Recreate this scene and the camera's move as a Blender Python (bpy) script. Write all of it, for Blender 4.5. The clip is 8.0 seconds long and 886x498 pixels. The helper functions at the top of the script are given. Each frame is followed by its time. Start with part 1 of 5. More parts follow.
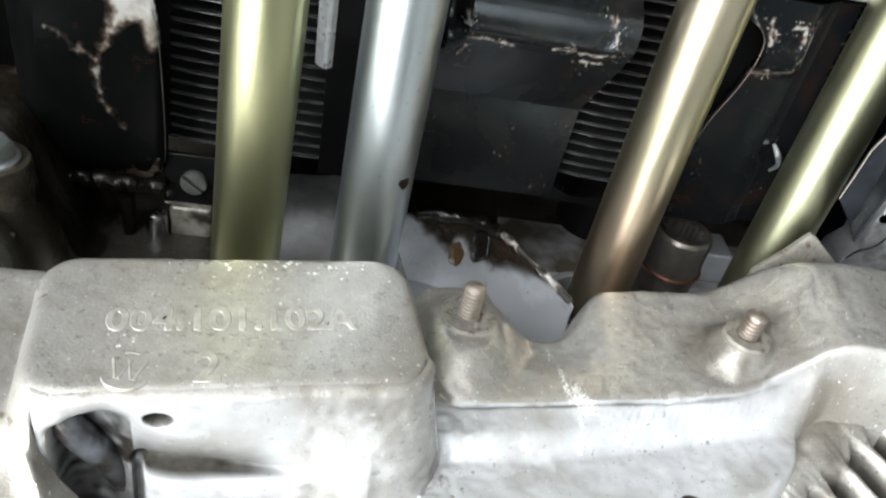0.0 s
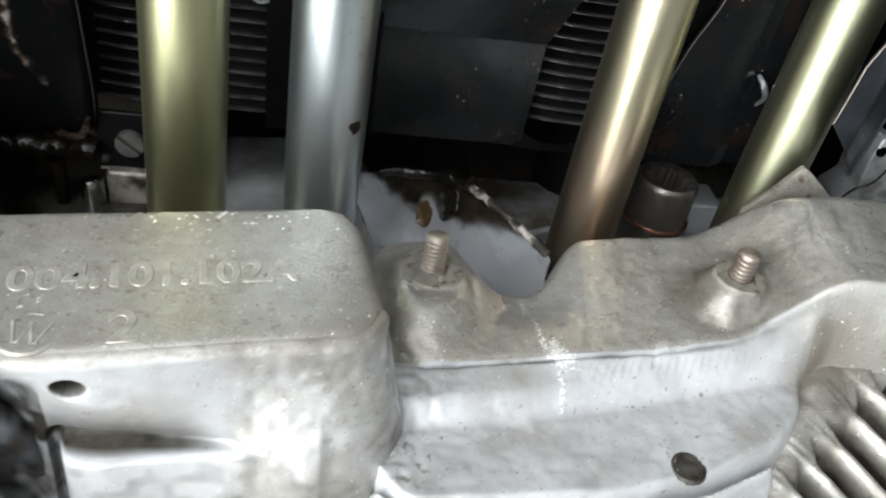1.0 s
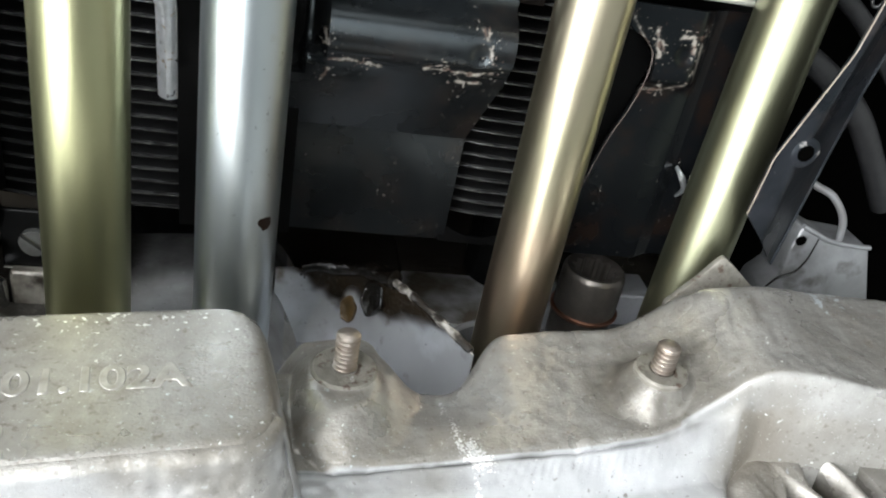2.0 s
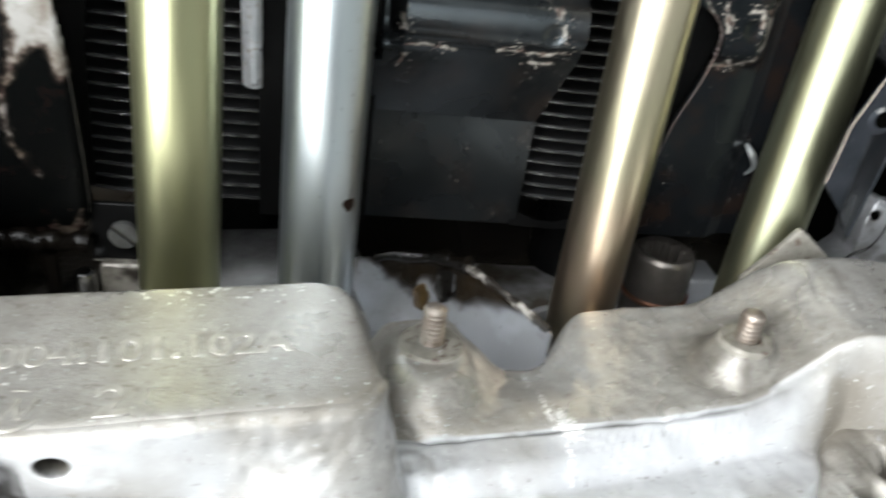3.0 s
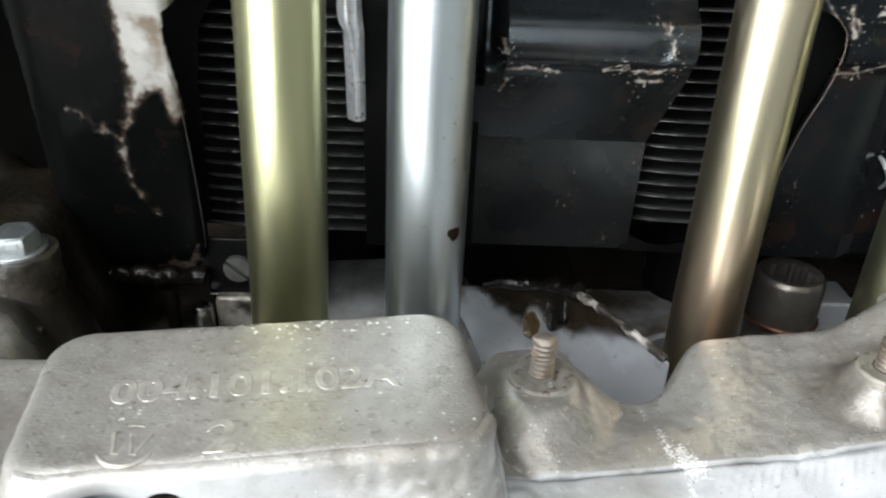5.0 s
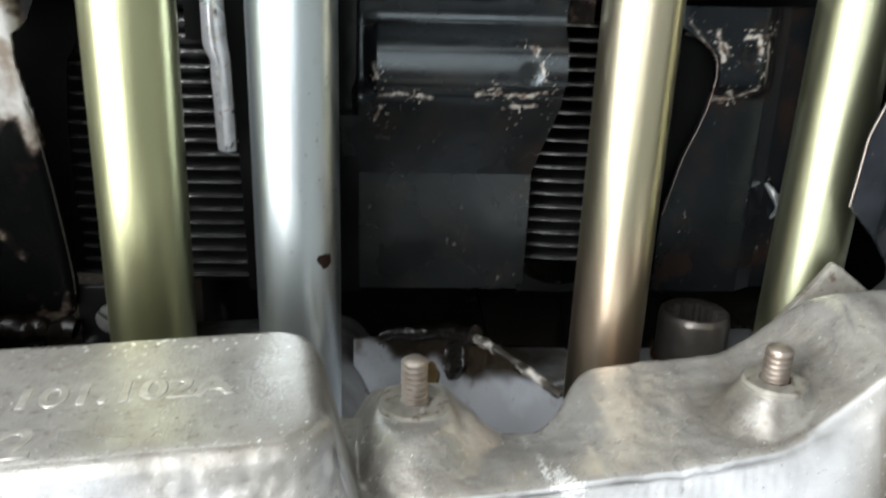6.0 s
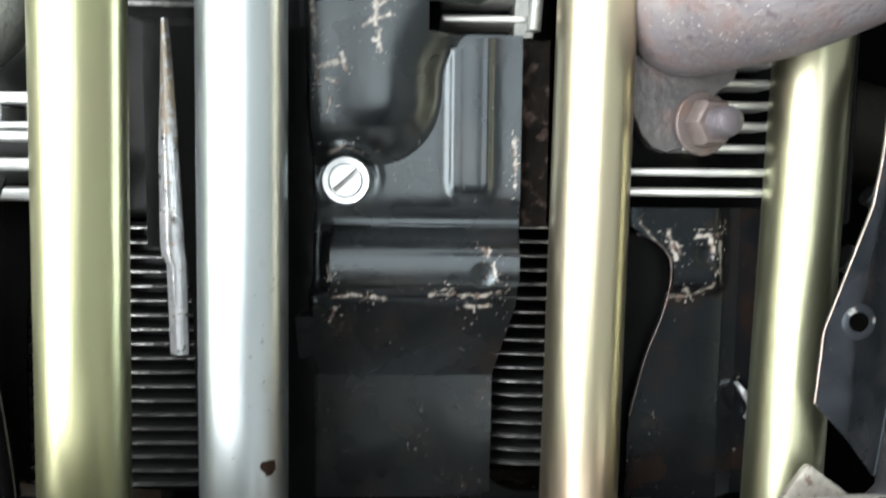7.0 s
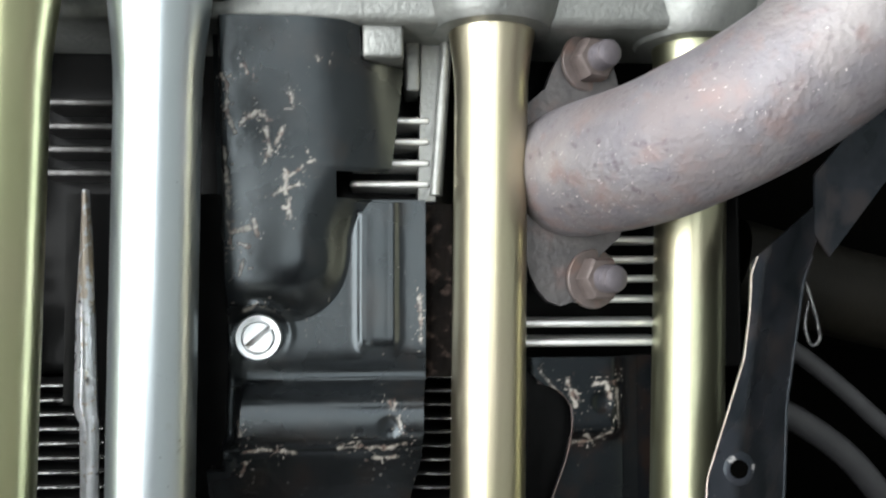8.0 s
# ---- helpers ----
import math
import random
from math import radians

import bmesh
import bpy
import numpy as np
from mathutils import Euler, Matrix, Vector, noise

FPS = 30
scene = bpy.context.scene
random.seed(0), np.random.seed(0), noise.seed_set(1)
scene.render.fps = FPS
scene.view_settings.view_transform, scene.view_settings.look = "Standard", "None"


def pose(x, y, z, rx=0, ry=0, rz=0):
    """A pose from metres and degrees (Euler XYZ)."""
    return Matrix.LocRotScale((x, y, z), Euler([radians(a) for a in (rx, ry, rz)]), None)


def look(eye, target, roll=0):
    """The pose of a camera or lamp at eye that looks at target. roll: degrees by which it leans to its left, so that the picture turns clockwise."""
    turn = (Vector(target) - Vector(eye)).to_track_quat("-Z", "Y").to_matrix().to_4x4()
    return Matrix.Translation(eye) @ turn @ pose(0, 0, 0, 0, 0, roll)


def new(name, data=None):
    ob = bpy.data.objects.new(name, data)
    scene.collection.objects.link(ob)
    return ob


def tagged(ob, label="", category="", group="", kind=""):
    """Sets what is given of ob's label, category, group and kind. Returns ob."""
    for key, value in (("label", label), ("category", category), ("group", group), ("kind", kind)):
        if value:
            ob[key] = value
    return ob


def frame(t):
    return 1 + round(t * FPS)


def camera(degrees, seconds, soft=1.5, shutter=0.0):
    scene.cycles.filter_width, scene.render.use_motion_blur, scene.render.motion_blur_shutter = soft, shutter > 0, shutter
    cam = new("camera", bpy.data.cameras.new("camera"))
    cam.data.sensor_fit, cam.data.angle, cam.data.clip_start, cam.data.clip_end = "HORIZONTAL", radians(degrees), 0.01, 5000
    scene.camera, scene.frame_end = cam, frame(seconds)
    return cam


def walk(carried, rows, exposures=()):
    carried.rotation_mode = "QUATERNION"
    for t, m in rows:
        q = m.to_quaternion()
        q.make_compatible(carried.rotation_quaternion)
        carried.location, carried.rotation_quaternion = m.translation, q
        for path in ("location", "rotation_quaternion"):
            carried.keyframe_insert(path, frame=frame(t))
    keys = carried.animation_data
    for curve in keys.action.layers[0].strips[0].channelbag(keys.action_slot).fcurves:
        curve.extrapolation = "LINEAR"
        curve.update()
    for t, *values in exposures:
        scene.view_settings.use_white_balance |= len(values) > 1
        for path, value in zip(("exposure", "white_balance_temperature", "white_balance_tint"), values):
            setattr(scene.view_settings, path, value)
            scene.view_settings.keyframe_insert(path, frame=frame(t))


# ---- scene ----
cam = camera(57.2, 8.0, 2.0, 0.4)
PATH = [
    (0, (0.004, 0.003, 1.201), (-0.029, 1.605, 0.004), 13.4),
    (0.5, (0.009, 0.005, 1.189), (-0.026, 1.58, -0.042), 12.4),
    (1, (0.015, 0.015, 1.179), (0.005, 1.611, -0.026), 11.2),
    (1.5, (0.025, 0.021, 1.178), (0.043, 1.688, 0.073), 10.9),
    (1.7, (0.027, 0.023, 1.181), (0.073, 1.719, 0.122), 11.6),
    (2.8, (0.025, 0.014, 1.168), (0.028, 1.772, 0.215), 9.8),
    (3, (0.017, 0.012, 1.169), (-0.036, 1.755, 0.189), 8.1),
    (3.5, (0.003, 0.01, 1.169), (-0.185, 1.701, 0.118), 4.7),
    (4, (-0.007, 0.007, 1.174), (-0.317, 1.648, 0.074), 2.0),
    (4.5, (0.002, 0.01, 1.169), (-0.328, 1.644, 0.064), 1.8),
    (4.7, (0.008, 0.016, 1.174), (-0.317, 1.687, 0.124), 2.3),
    (5.8, (0.041, 0.018, 1.14), (-0.285, 1.846, 0.396), 1.2),
    (6, (0.044, 0.02, 1.142), (-0.245, 1.879, 0.465), 1.6),
    (6.5, (0.052, 0.02, 1.143), (-0.238, 1.945, 0.685), 0.8),
    (7, (0.06, 0.025, 1.14), (-0.292, 1.985, 0.955), 0.6),
    (7.5, (0.071, 0.018, 1.153), (-0.237, 1.993, 1.11), 0.4),
    (8, (0.078, 0.015, 1.153), (-0.187, 1.996, 1.24), -0.2),
]
walk(cam, [(t, look(eye, target, roll)) for t, eye, target, roll in PATH],
     [(0, 0.06), (0.5, -0.13), (1.0, -0.32), (1.5, -0.28), (3.0, 0.02), (4.5, -0.12), (6.0, -0.15), (6.5, 0.17), (7.0, 0.32), (7.5, 0.38), (8.0, -0.20)])


# ---- world and light: a workshop bay, its wide door open behind the camera ----
world = bpy.data.worlds.new("world")
scene.world = world
world.use_nodes = True
wn = world.node_tree.nodes
sky = wn.new("ShaderNodeTexSky")
sky.sky_type, sky.sun_disc = "NISHITA", False
sky.sun_elevation, sky.sun_rotation = radians(40), radians(200)
world.node_tree.links.new(sky.outputs[0], wn["Background"].inputs[0])
wn["Background"].inputs[1].default_value = 0.08

door_light = bpy.data.lights.new("door_daylight", "AREA")
door_light.shape, door_light.size, door_light.size_y = "RECTANGLE", 1.75, 3.34
door_light.energy, door_light.color = 236.0, (0.95, 0.985, 1.0)
door_lamp = new("door_daylight", door_light)
door_lamp.matrix_world = look((-0.995, -1.24, 1.83), (-0.995, 0.0, 1.83))
# Unseen window, added at right for sheen on black panels and tube edges.
window_light = bpy.data.lights.new("window_daylight", "AREA")
window_light.shape, window_light.size, window_light.size_y = "RECTANGLE", 0.55, 1.6
window_light.energy, window_light.color = 11.8, (0.92, 0.975, 1.0)
window_lamp = new("window_daylight", window_light)
window_lamp.matrix_world = look((0.445, -1.29, 1.60), (0.445, 0.0, 1.60))
roof_light = bpy.data.lights.new("roof_daylight", "AREA")
roof_light.shape, roof_light.size, roof_light.size_y = "RECTANGLE", 1.8, 1.5
roof_light.energy, roof_light.color = 34.0, (0.95, 0.985, 1.0)
roof_lamp = new("roof_daylight", roof_light)
roof_lamp.matrix_world = look((-0.5, -0.5, 3.78), (-0.5, -0.499, 0.0))
scene.view_settings.exposure = 0.0


# ---- materials ----
def surface(m, base, rough=0.5, metal=0.0, grain=None, grain_scale=200.0, mix=0.5, bump=0.0, bump_scale=400.0,
        stain=None, stain_scale=25.0, stain_cut=(0.55, 0.7), rough_var=0.0, spec=0.5, spots=(), gloss=(1, 1, 1), ragged=0.5):
    """Adds a shader to the material: a base colour with fine grain, larger stains, spots and a relief, in metres."""
    n, l = m.node_tree.nodes, m.node_tree.links
    b = n.new("ShaderNodeBsdfPrincipled")
    b.inputs["Roughness"].default_value, b.inputs["Metallic"].default_value = rough, metal
    b.inputs["Specular IOR Level"].default_value = spec
    b.inputs["Specular Tint"].default_value = (*gloss, 1)
    tc = n.new("ShaderNodeTexCoord")

    def noise_node(scale, detail=4.0):
        t = n.new("ShaderNodeTexNoise")
        t.inputs["Scale"].default_value, t.inputs["Detail"].default_value = scale, detail
        t.inputs["Roughness"].default_value = ragged if detail > 5 else 0.5
        l.new(tc.outputs["Object"], t.inputs["Vector"])
        return t

    def ramp(a, b2, src):
        r = n.new("ShaderNodeMapRange")
        r.inputs["From Min"].default_value, r.inputs["From Max"].default_value = a, b2
        l.new(src, r.inputs["Value"])
        return r.outputs["Result"]

    def mixc(fac, a, b2):
        x = n.new("ShaderNodeMix")
        x.data_type = "RGBA"
        l.new(fac, x.inputs["Factor"])
        for k, v in ((6, a), (7, b2)):
            if isinstance(v, tuple):
                x.inputs[k].default_value = (*v, 1)
            else:
                l.new(v, x.inputs[k])
        return x.outputs[2]

    colour = base
    g = noise_node(grain_scale)
    if grain:
        colour = mixc(ramp(0.5 - mix / 2, 0.5 + mix / 2, g.outputs[0]), base, grain)
    if stain:
        s = noise_node(stain_scale, 6.0)
        colour = mixc(ramp(stain_cut[0], stain_cut[1], s.outputs[0]), colour, stain)
    for tint, scale, lo, hi, patches in spots:
        value = noise_node(scale, 6.0).outputs[0]
        for x, y, z, rx, ry, rz, gain in patches:
            off = n.new("ShaderNodeVectorMath")
            off.operation = "SUBTRACT"
            l.new(tc.outputs["Object"], off.inputs[0])
            off.inputs[1].default_value = (x, y, z)
            div = n.new("ShaderNodeVectorMath")
            div.operation = "DIVIDE"
            l.new(off.outputs[0], div.inputs[0])
            div.inputs[1].default_value = (rx, ry, rz)
            far = n.new("ShaderNodeVectorMath")
            far.operation = "LENGTH"
            l.new(div.outputs[0], far.inputs[0])
            near = n.new("ShaderNodeMapRange")
            near.inputs["From Min"].default_value, near.inputs["From Max"].default_value = 1.0, 0.0
            near.inputs["To Max"].default_value = gain
            l.new(far.outputs["Value"], near.inputs["Value"])
            add = n.new("ShaderNodeMath")
            l.new(value, add.inputs[0])
            l.new(near.outputs["Result"], add.inputs[1])
            value = add.outputs[0]
        colour = mixc(ramp(lo, hi, value), colour, tint)
    if isinstance(colour, tuple):
        b.inputs["Base Color"].default_value = (*colour, 1)
    else:
        l.new(colour, b.inputs["Base Color"])
    if rough_var:
        w = noise_node(grain_scale / 6, 5.0)
        r = n.new("ShaderNodeMapRange")
        r.inputs["From Min"].default_value, r.inputs["From Max"].default_value = 0.3, 0.7
        r.inputs["To Min"].default_value, r.inputs["To Max"].default_value = max(rough - rough_var, 0.02), min(rough + rough_var, 1)
        l.new(w.outputs[0], r.inputs["Value"])
        l.new(r.outputs["Result"], b.inputs["Roughness"])
    if bump:
        bn = noise_node(bump_scale, 5.0)
        bu = n.new("ShaderNodeBump")
        bu.inputs["Strength"].default_value, bu.inputs["Distance"].default_value = 1.0, bump
        l.new(bn.outputs[0], bu.inputs["Height"])
        l.new(bu.outputs["Normal"], b.inputs["Normal"])
    return b.outputs[0]


def empty_material(name):
    m = bpy.data.materials.new(name)
    m.use_nodes = True
    m.node_tree.nodes.remove(m.node_tree.nodes["Principled BSDF"])
    return m, m.node_tree.nodes["Material Output"].inputs["Surface"]


def mat(name, *args, **kw):
    m, out = empty_material(name)
    m.node_tree.links.new(surface(m, *args, **kw), out)
    return m


def blended(name, first, others):
    """One material of several surfaces; others: (attribute of the mesh, settings)."""
    m, out = empty_material(name)
    n, l = m.node_tree.nodes, m.node_tree.links
    shader = surface(m, *first[0], **first[1])
    for attribute, (args, kw) in others:
        a = n.new("ShaderNodeAttribute")
        a.attribute_name = attribute
        x = n.new("ShaderNodeMixShader")
        l.new(a.outputs["Fac"], x.inputs[0])
        l.new(shader, x.inputs[1])
        l.new(surface(m, *args, **kw), x.inputs[2])
        shader = x.outputs[0]
    l.new(shader, out)
    return m


CHALK = [(0.0475, -0.0230, 0.135, 0.0016, 0.007, 0.02, 0.26), (0.0490, -0.0350, 0.137, 0.0016, 0.010, 0.02, 0.30), (0.0520, -0.0420, 0.138, 0.0042, 0.0065, 0.02, 0.36), (0.0555, -0.0460, 0.137, 0.004, 0.004, 0.02, 0.30), (0.0525, -0.0530, 0.131, 0.0015, 0.010, 0.02, 0.28)]
CAST_LOOK = ((0.30, 0.286, 0.262), 0.34, 0.55, (0.42, 0.405, 0.382), 260, 0.6, 0.00015, 1300, (0.215, 0.192, 0.162), 26, (0.44, 0.72), 0.14), dict(spots=(
    ((0.20, 0.182, 0.152), 620, 0.58, 0.74, []),
    ((0.20, 0.175, 0.14), 85, 0.58, 0.84, [(-0.03, -0.045, 0.163, 0.05, 0.02, 0.01, 0.04)]),
    ((0.42, 0.41, 0.39), 60, 0.58, 0.82, [(0.0, -0.08, 0.15, 0.04, 0.02, 0.03, 0.1), (0.07, -0.02, 0.135, 0.03, 0.02, 0.02, 0.03)]),
    ((0.14, 0.11, 0.075), 170, 0.72, 0.80, [(-0.045, -0.035, 0.163, 0.03, 0.006, 0.01, 0.14), (-0.085, -0.08, 0.15, 0.05, 0.03, 0.05, 0.05)]),
    ((0.13, 0.10, 0.07), 330, 0.70, 0.80, [(-0.02, -0.052, 0.163, 0.02, 0.004, 0.01, 0.14), (-0.055, -0.060, 0.163, 0.012, 0.006, 0.01, 0.10), (0.02, -0.02, 0.14, 0.012, 0.010, 0.01, 0.10), (0.105, -0.026, 0.15, 0.012, 0.010, 0.01, 0.12)]),
    ((0.09, 0.075, 0.06), 1100, 0.72, 0.76, [(0.0, -0.075, 0.15, 0.012, 0.02, 0.02, 0.10)]),
    ((0.13, 0.115, 0.095), 780, 0.715, 0.75, [(0.06, -0.02, 0.14, 0.12, 0.05, 0.05, 0.015)]),
    ((0.50, 0.49, 0.47), 900, 0.665, 0.70, []),
    ((0.80, 0.80, 0.78), 560, 0.71, 0.74, [(-0.035, -0.032, 0.163, 0.05, 0.010, 0.01, 0.14), (0.09, -0.01, 0.14, 0.05, 0.02, 0.03, 0.03), (-0.065, -0.065, 0.16, 0.012, 0.02, 0.02, 0.10), (0.004, -0.06, 0.145, 0.008, 0.02, 0.02, 0.04), (0.13, -0.03, 0.155, 0.03, 0.03, 0.03, 0.03)]),
    ((0.62, 0.66, 0.68), 700, 0.66, 0.78, [(0.163, 0.005, 0.16, 0.010, 0.014, 0.02, 0.26), (0.160, -0.004, 0.16, 0.0018, 0.014, 0.02, 0.24), (0.168, 0.0, 0.16, 0.0014, 0.012, 0.02, 0.22)]),
    ((0.80, 0.80, 0.79), 1500, 0.68, 0.76, CHALK)))
FLANGE_LOOK = ((0.36, 0.365, 0.375), 0.40, 0.3, (0.45, 0.455, 0.465), 130, 0.5, 0.00008, 2200, (0.29, 0.285, 0.275), 50, (0.48, 0.70), 0.12), dict(spots=(
    ((0.50, 0.51, 0.52), 120, 0.56, 0.78, [(0.02, -0.062, 0.13, 0.05, 0.010, 0.02, 0.08)]),
    ((0.16, 0.15, 0.14), 900, 0.68, 0.74, [(0.05, -0.065, 0.13, 0.09, 0.03, 0.02, 0.03)]),
    ((0.20, 0.19, 0.175), 420, 0.68, 0.76, [(0.012, -0.072, 0.13, 0.014, 0.014, 0.02, 0.20), (0.08, -0.06, 0.13, 0.06, 0.02, 0.02, 0.05)]),
    ((0.80, 0.80, 0.80), 1500, 0.68, 0.76, CHALK)))
# Near-black look for real grime and for shade painted into recesses.
GRIME_SHADE_LOOK = ((0.003, 0.0027, 0.0021), 0.42, 0.0, (0.009, 0.0077, 0.006), 60, 0.5, 0.0006, 320, (0.007, 0.005, 0.0034), 45, (0.46, 0.62), 0.14), dict(spec=0.05, spots=(((0.30, 0.29, 0.27), 420, 0.74, 0.78, []),))
# Matt look for dirt and mottling, and for shade painted on boss and hole.
DIRT_SHADE_LOOK = ((0.050, 0.045, 0.037), 0.62, 0.1, (0.10, 0.092, 0.078), 420, 0.5, 0.0003, 500, (0.030, 0.025, 0.019), 160, (0.48, 0.64), 0.1), dict(spec=0.15)
CAST = mat("cast_alloy", *CAST_LOOK[0], **CAST_LOOK[1])
CASE = blended("crankcase_alloy", CAST_LOOK, (("machined", FLANGE_LOOK), ("grime_shade", GRIME_SHADE_LOOK), ("dirt_shade", DIRT_SHADE_LOOK)))
GRIMY = mat("grimy_alloy", (0.013, 0.0112, 0.0085), 0.32, 0.1, (0.040, 0.035, 0.027), 130, 0.5, 0.0006, 320, (0.008, 0.006, 0.004), 90, (0.48, 0.60), 0.12, spec=0.2)
LETTER = mat("worn_letter_alloy", (0.29, 0.275, 0.24), 0.40, 0.5, (0.50, 0.48, 0.45), 260, 0.4, 0.0001, 900)
TUBE_GOLD = mat("yellow_zinc", (0.47, 0.475, 0.285), 0.32, 1.0, (0.43, 0.435, 0.26), 30, 0.5, 0.00003, 900, (0.47, 0.42, 0.29), 14, (0.5, 0.75), 0.02)
TUBE_OLD = mat("dulled_yellow_zinc", (0.36, 0.362, 0.245), 0.36, 1.0, (0.31, 0.315, 0.215), 45, 0.5, 0.00004, 900, (0.34, 0.30, 0.22), 20, (0.5, 0.7), 0.05)
TUBE_BLUE = mat("clear_zinc", (0.60, 0.65, 0.67), 0.32, 1.0, (0.55, 0.61, 0.64), 40, 0.5, 0.00003, 900, (0.45, 0.48, 0.46), 60, (0.66, 0.75), 0.02, spots=(((0.055, 0.035, 0.028), 380, 0.84, 0.88, [(-0.0096, -0.0057, 0.0775, 0.0026, 0.005, 0.0032, 0.85)]), ((0.34, 0.38, 0.40), 420, 0.70, 0.76, [(-0.004, -0.010, 0.10, 0.02, 0.02, 0.05, 0.10)])))
TUBE_PINK = mat("bronzed_zinc", (0.51, 0.48, 0.32), 0.32, 1.0, (0.53, 0.46, 0.35), 25, 0.5, 0.00003, 900, (0.47, 0.43, 0.26), 12, (0.5, 0.7), 0.02, spots=(((0.66, 0.47, 0.38), 12, 0.62, 0.95, [(0, 0, 0.055, 0.03, 0.03, 0.05, 0.45)]),))
CHIP_LOOK = (((0.13, 0.117, 0.100), 0.5, 0.0, (0.27, 0.25, 0.222), 420, 0.5, 0.0002, 600, (0.075, 0.050, 0.040), 260, (0.52, 0.60), 0.1), dict(spec=0.4))
BLACK = blended("black_paint", (((0.0026, 0.0029, 0.0032), 0.27, 0.0, (0.0045, 0.005, 0.0055), 240, 0.5, 0.00008, 300, (0.0085, 0.0065, 0.0055), 60, (0.52, 0.68), 0.10), dict(ragged=0.62, spec=0.55, gloss=(0.84, 0.95, 1.0))), (("chip", CHIP_LOOK),))
BLACK_LEFT = blended("black_paint_flaking", (((0.001, 0.0013, 0.0013), 0.20, 0.0, (0.0022, 0.0022, 0.0021), 60, 0.5, 0.00008, 300, (0.010, 0.005, 0.004), 90, (0.60, 0.80), 0.07), dict(ragged=0.62, spec=0.05)), (
    ("rust", (((0.030, 0.019, 0.014), 0.6, 0.0, (0.10, 0.078, 0.060), 420, 0.4, 0.0002, 600, (0.035, 0.018, 0.014), 160, (0.50, 0.62), 0.1), dict(spec=0.2))),
    ("bare", (((0.17, 0.165, 0.15), 0.5, 0.2, (0.25, 0.245, 0.235), 160, 0.5, 0.0002, 500, (0.08, 0.06, 0.042), 110, (0.48, 0.64), 0.1), {}))))
BLACK_RIGHT = blended("black_paint_chipped", (((0.0018, 0.0021, 0.0025), 0.26, 0.0, (0.0034, 0.0038, 0.0044), 60, 0.5, 0.0001, 260, (0.007, 0.0045, 0.0036), 60, (0.52, 0.64), 0.10), dict(ragged=0.62, spec=0.16, gloss=(0.8, 0.93, 1.0))), (("chip", CHIP_LOOK),))
# Oily black paint of the tin; also painted shade behind the head fins.
BLACK_PLAIN = mat("oily_black_and_gap_shade", (0.002, 0.002, 0.002), 0.2, 0.0, (0.004, 0.004, 0.004), 60, 0.5, 0.0001, 250, None, 30, (0.5, 0.6), 0.08, spec=0.05)
BLACK_PLATE = mat("black_plate_paint", (0.004, 0.005, 0.0062), 0.26, 0.0, (0.013, 0.014, 0.017), 90, 0.4, 0.00014, 300, (0.020, 0.0172, 0.0175), 85, (0.52, 0.68), 0.14, spec=0.2, gloss=(0.8, 0.93, 1.0), spots=(((0.11, 0.10, 0.095), 420, 0.74, 0.82, [(0.175, 0.205, 1.09, 0.02, 0.03, 0.025, 0.06)]),
    ((0.15, 0.145, 0.14), 300, 0.74, 0.78, [(0.1723, 0.205, 1.1047, 0.008, 0.03, 0.008, 0.24)]),))
FIN_DARK = mat("dark_iron", (0.030, 0.029, 0.029), 0.24, 0.8, (0.17, 0.17, 0.17), 420, 0.30, 0.0003, 600, spots=(((0.40, 0.41, 0.42), 520, 0.66, 0.70, []),))
FIN_DULL = mat("dull_iron", (0.022, 0.021, 0.020), 0.36, 0.7, (0.06, 0.059, 0.058), 420, 0.35, 0.0002, 500)
FIN_BLACK = mat("near_black_iron", (0.005, 0.005, 0.005), 0.45, 0.0, (0.010, 0.010, 0.010), 200, 0.5, 0.0002, 500, spec=0.10)
FIN_ALLOY = mat("alloy_fin", (0.55, 0.55, 0.53), 0.45, 0.85, (0.65, 0.65, 0.63), 200, 0.5, 0.0002, 500)
FIN_GREY = mat("grey_alloy_fin", (0.22, 0.225, 0.22), 0.5, 0.6, (0.32, 0.325, 0.32), 200, 0.5, 0.0002, 500)
HEAD = mat("head_alloy", (0.13, 0.134, 0.126), 0.42, 0.6, (0.19, 0.194, 0.182), 200, 0.5, 0.0003, 700)
EXHAUST = mat("heat_stained_steel", (0.105, 0.096, 0.106), 0.55, 0.3, (0.15, 0.138, 0.144), 150, 0.5, 0.00045, 560, (0.135, 0.115, 0.116), 70, (0.46, 0.64), 0.16, spots=(
    ((0.23, 0.21, 0.20), 24, 0.50, 0.70, []), ((0.075, 0.06, 0.068), 330, 0.60, 0.76, [(0.135, 0.21, 1.17, 0.03, 0.04, 0.03, 0.04)]), ((0.15, 0.11, 0.105), 130, 0.54, 0.74, [(0.135, 0.21, 1.17, 0.03, 0.04, 0.03, 0.08)]),
    ((0.46, 0.42, 0.40), 1300, 0.69, 0.75, [(0.135, 0.21, 1.17, 0.03, 0.04, 0.03, 0.06), (0.165, 0.19, 1.195, 0.02, 0.03, 0.015, 0.06)])))
RUST = mat("rusty_steel", (0.068, 0.054, 0.05), 0.55, 0.3, (0.11, 0.088, 0.082), 250, 0.5, 0.0004, 500, (0.10, 0.055, 0.04), 120, (0.52, 0.75), 0.1)
ZINC = mat("bright_zinc", (0.50, 0.52, 0.52), 0.34, 0.9, (0.36, 0.38, 0.39), 200, 0.4, 0.0001, 700)
STUD = mat("stud_steel", (0.42, 0.38, 0.34), 0.42, 0.9, (0.30, 0.24, 0.20), 250, 0.5, 0.0002, 700)
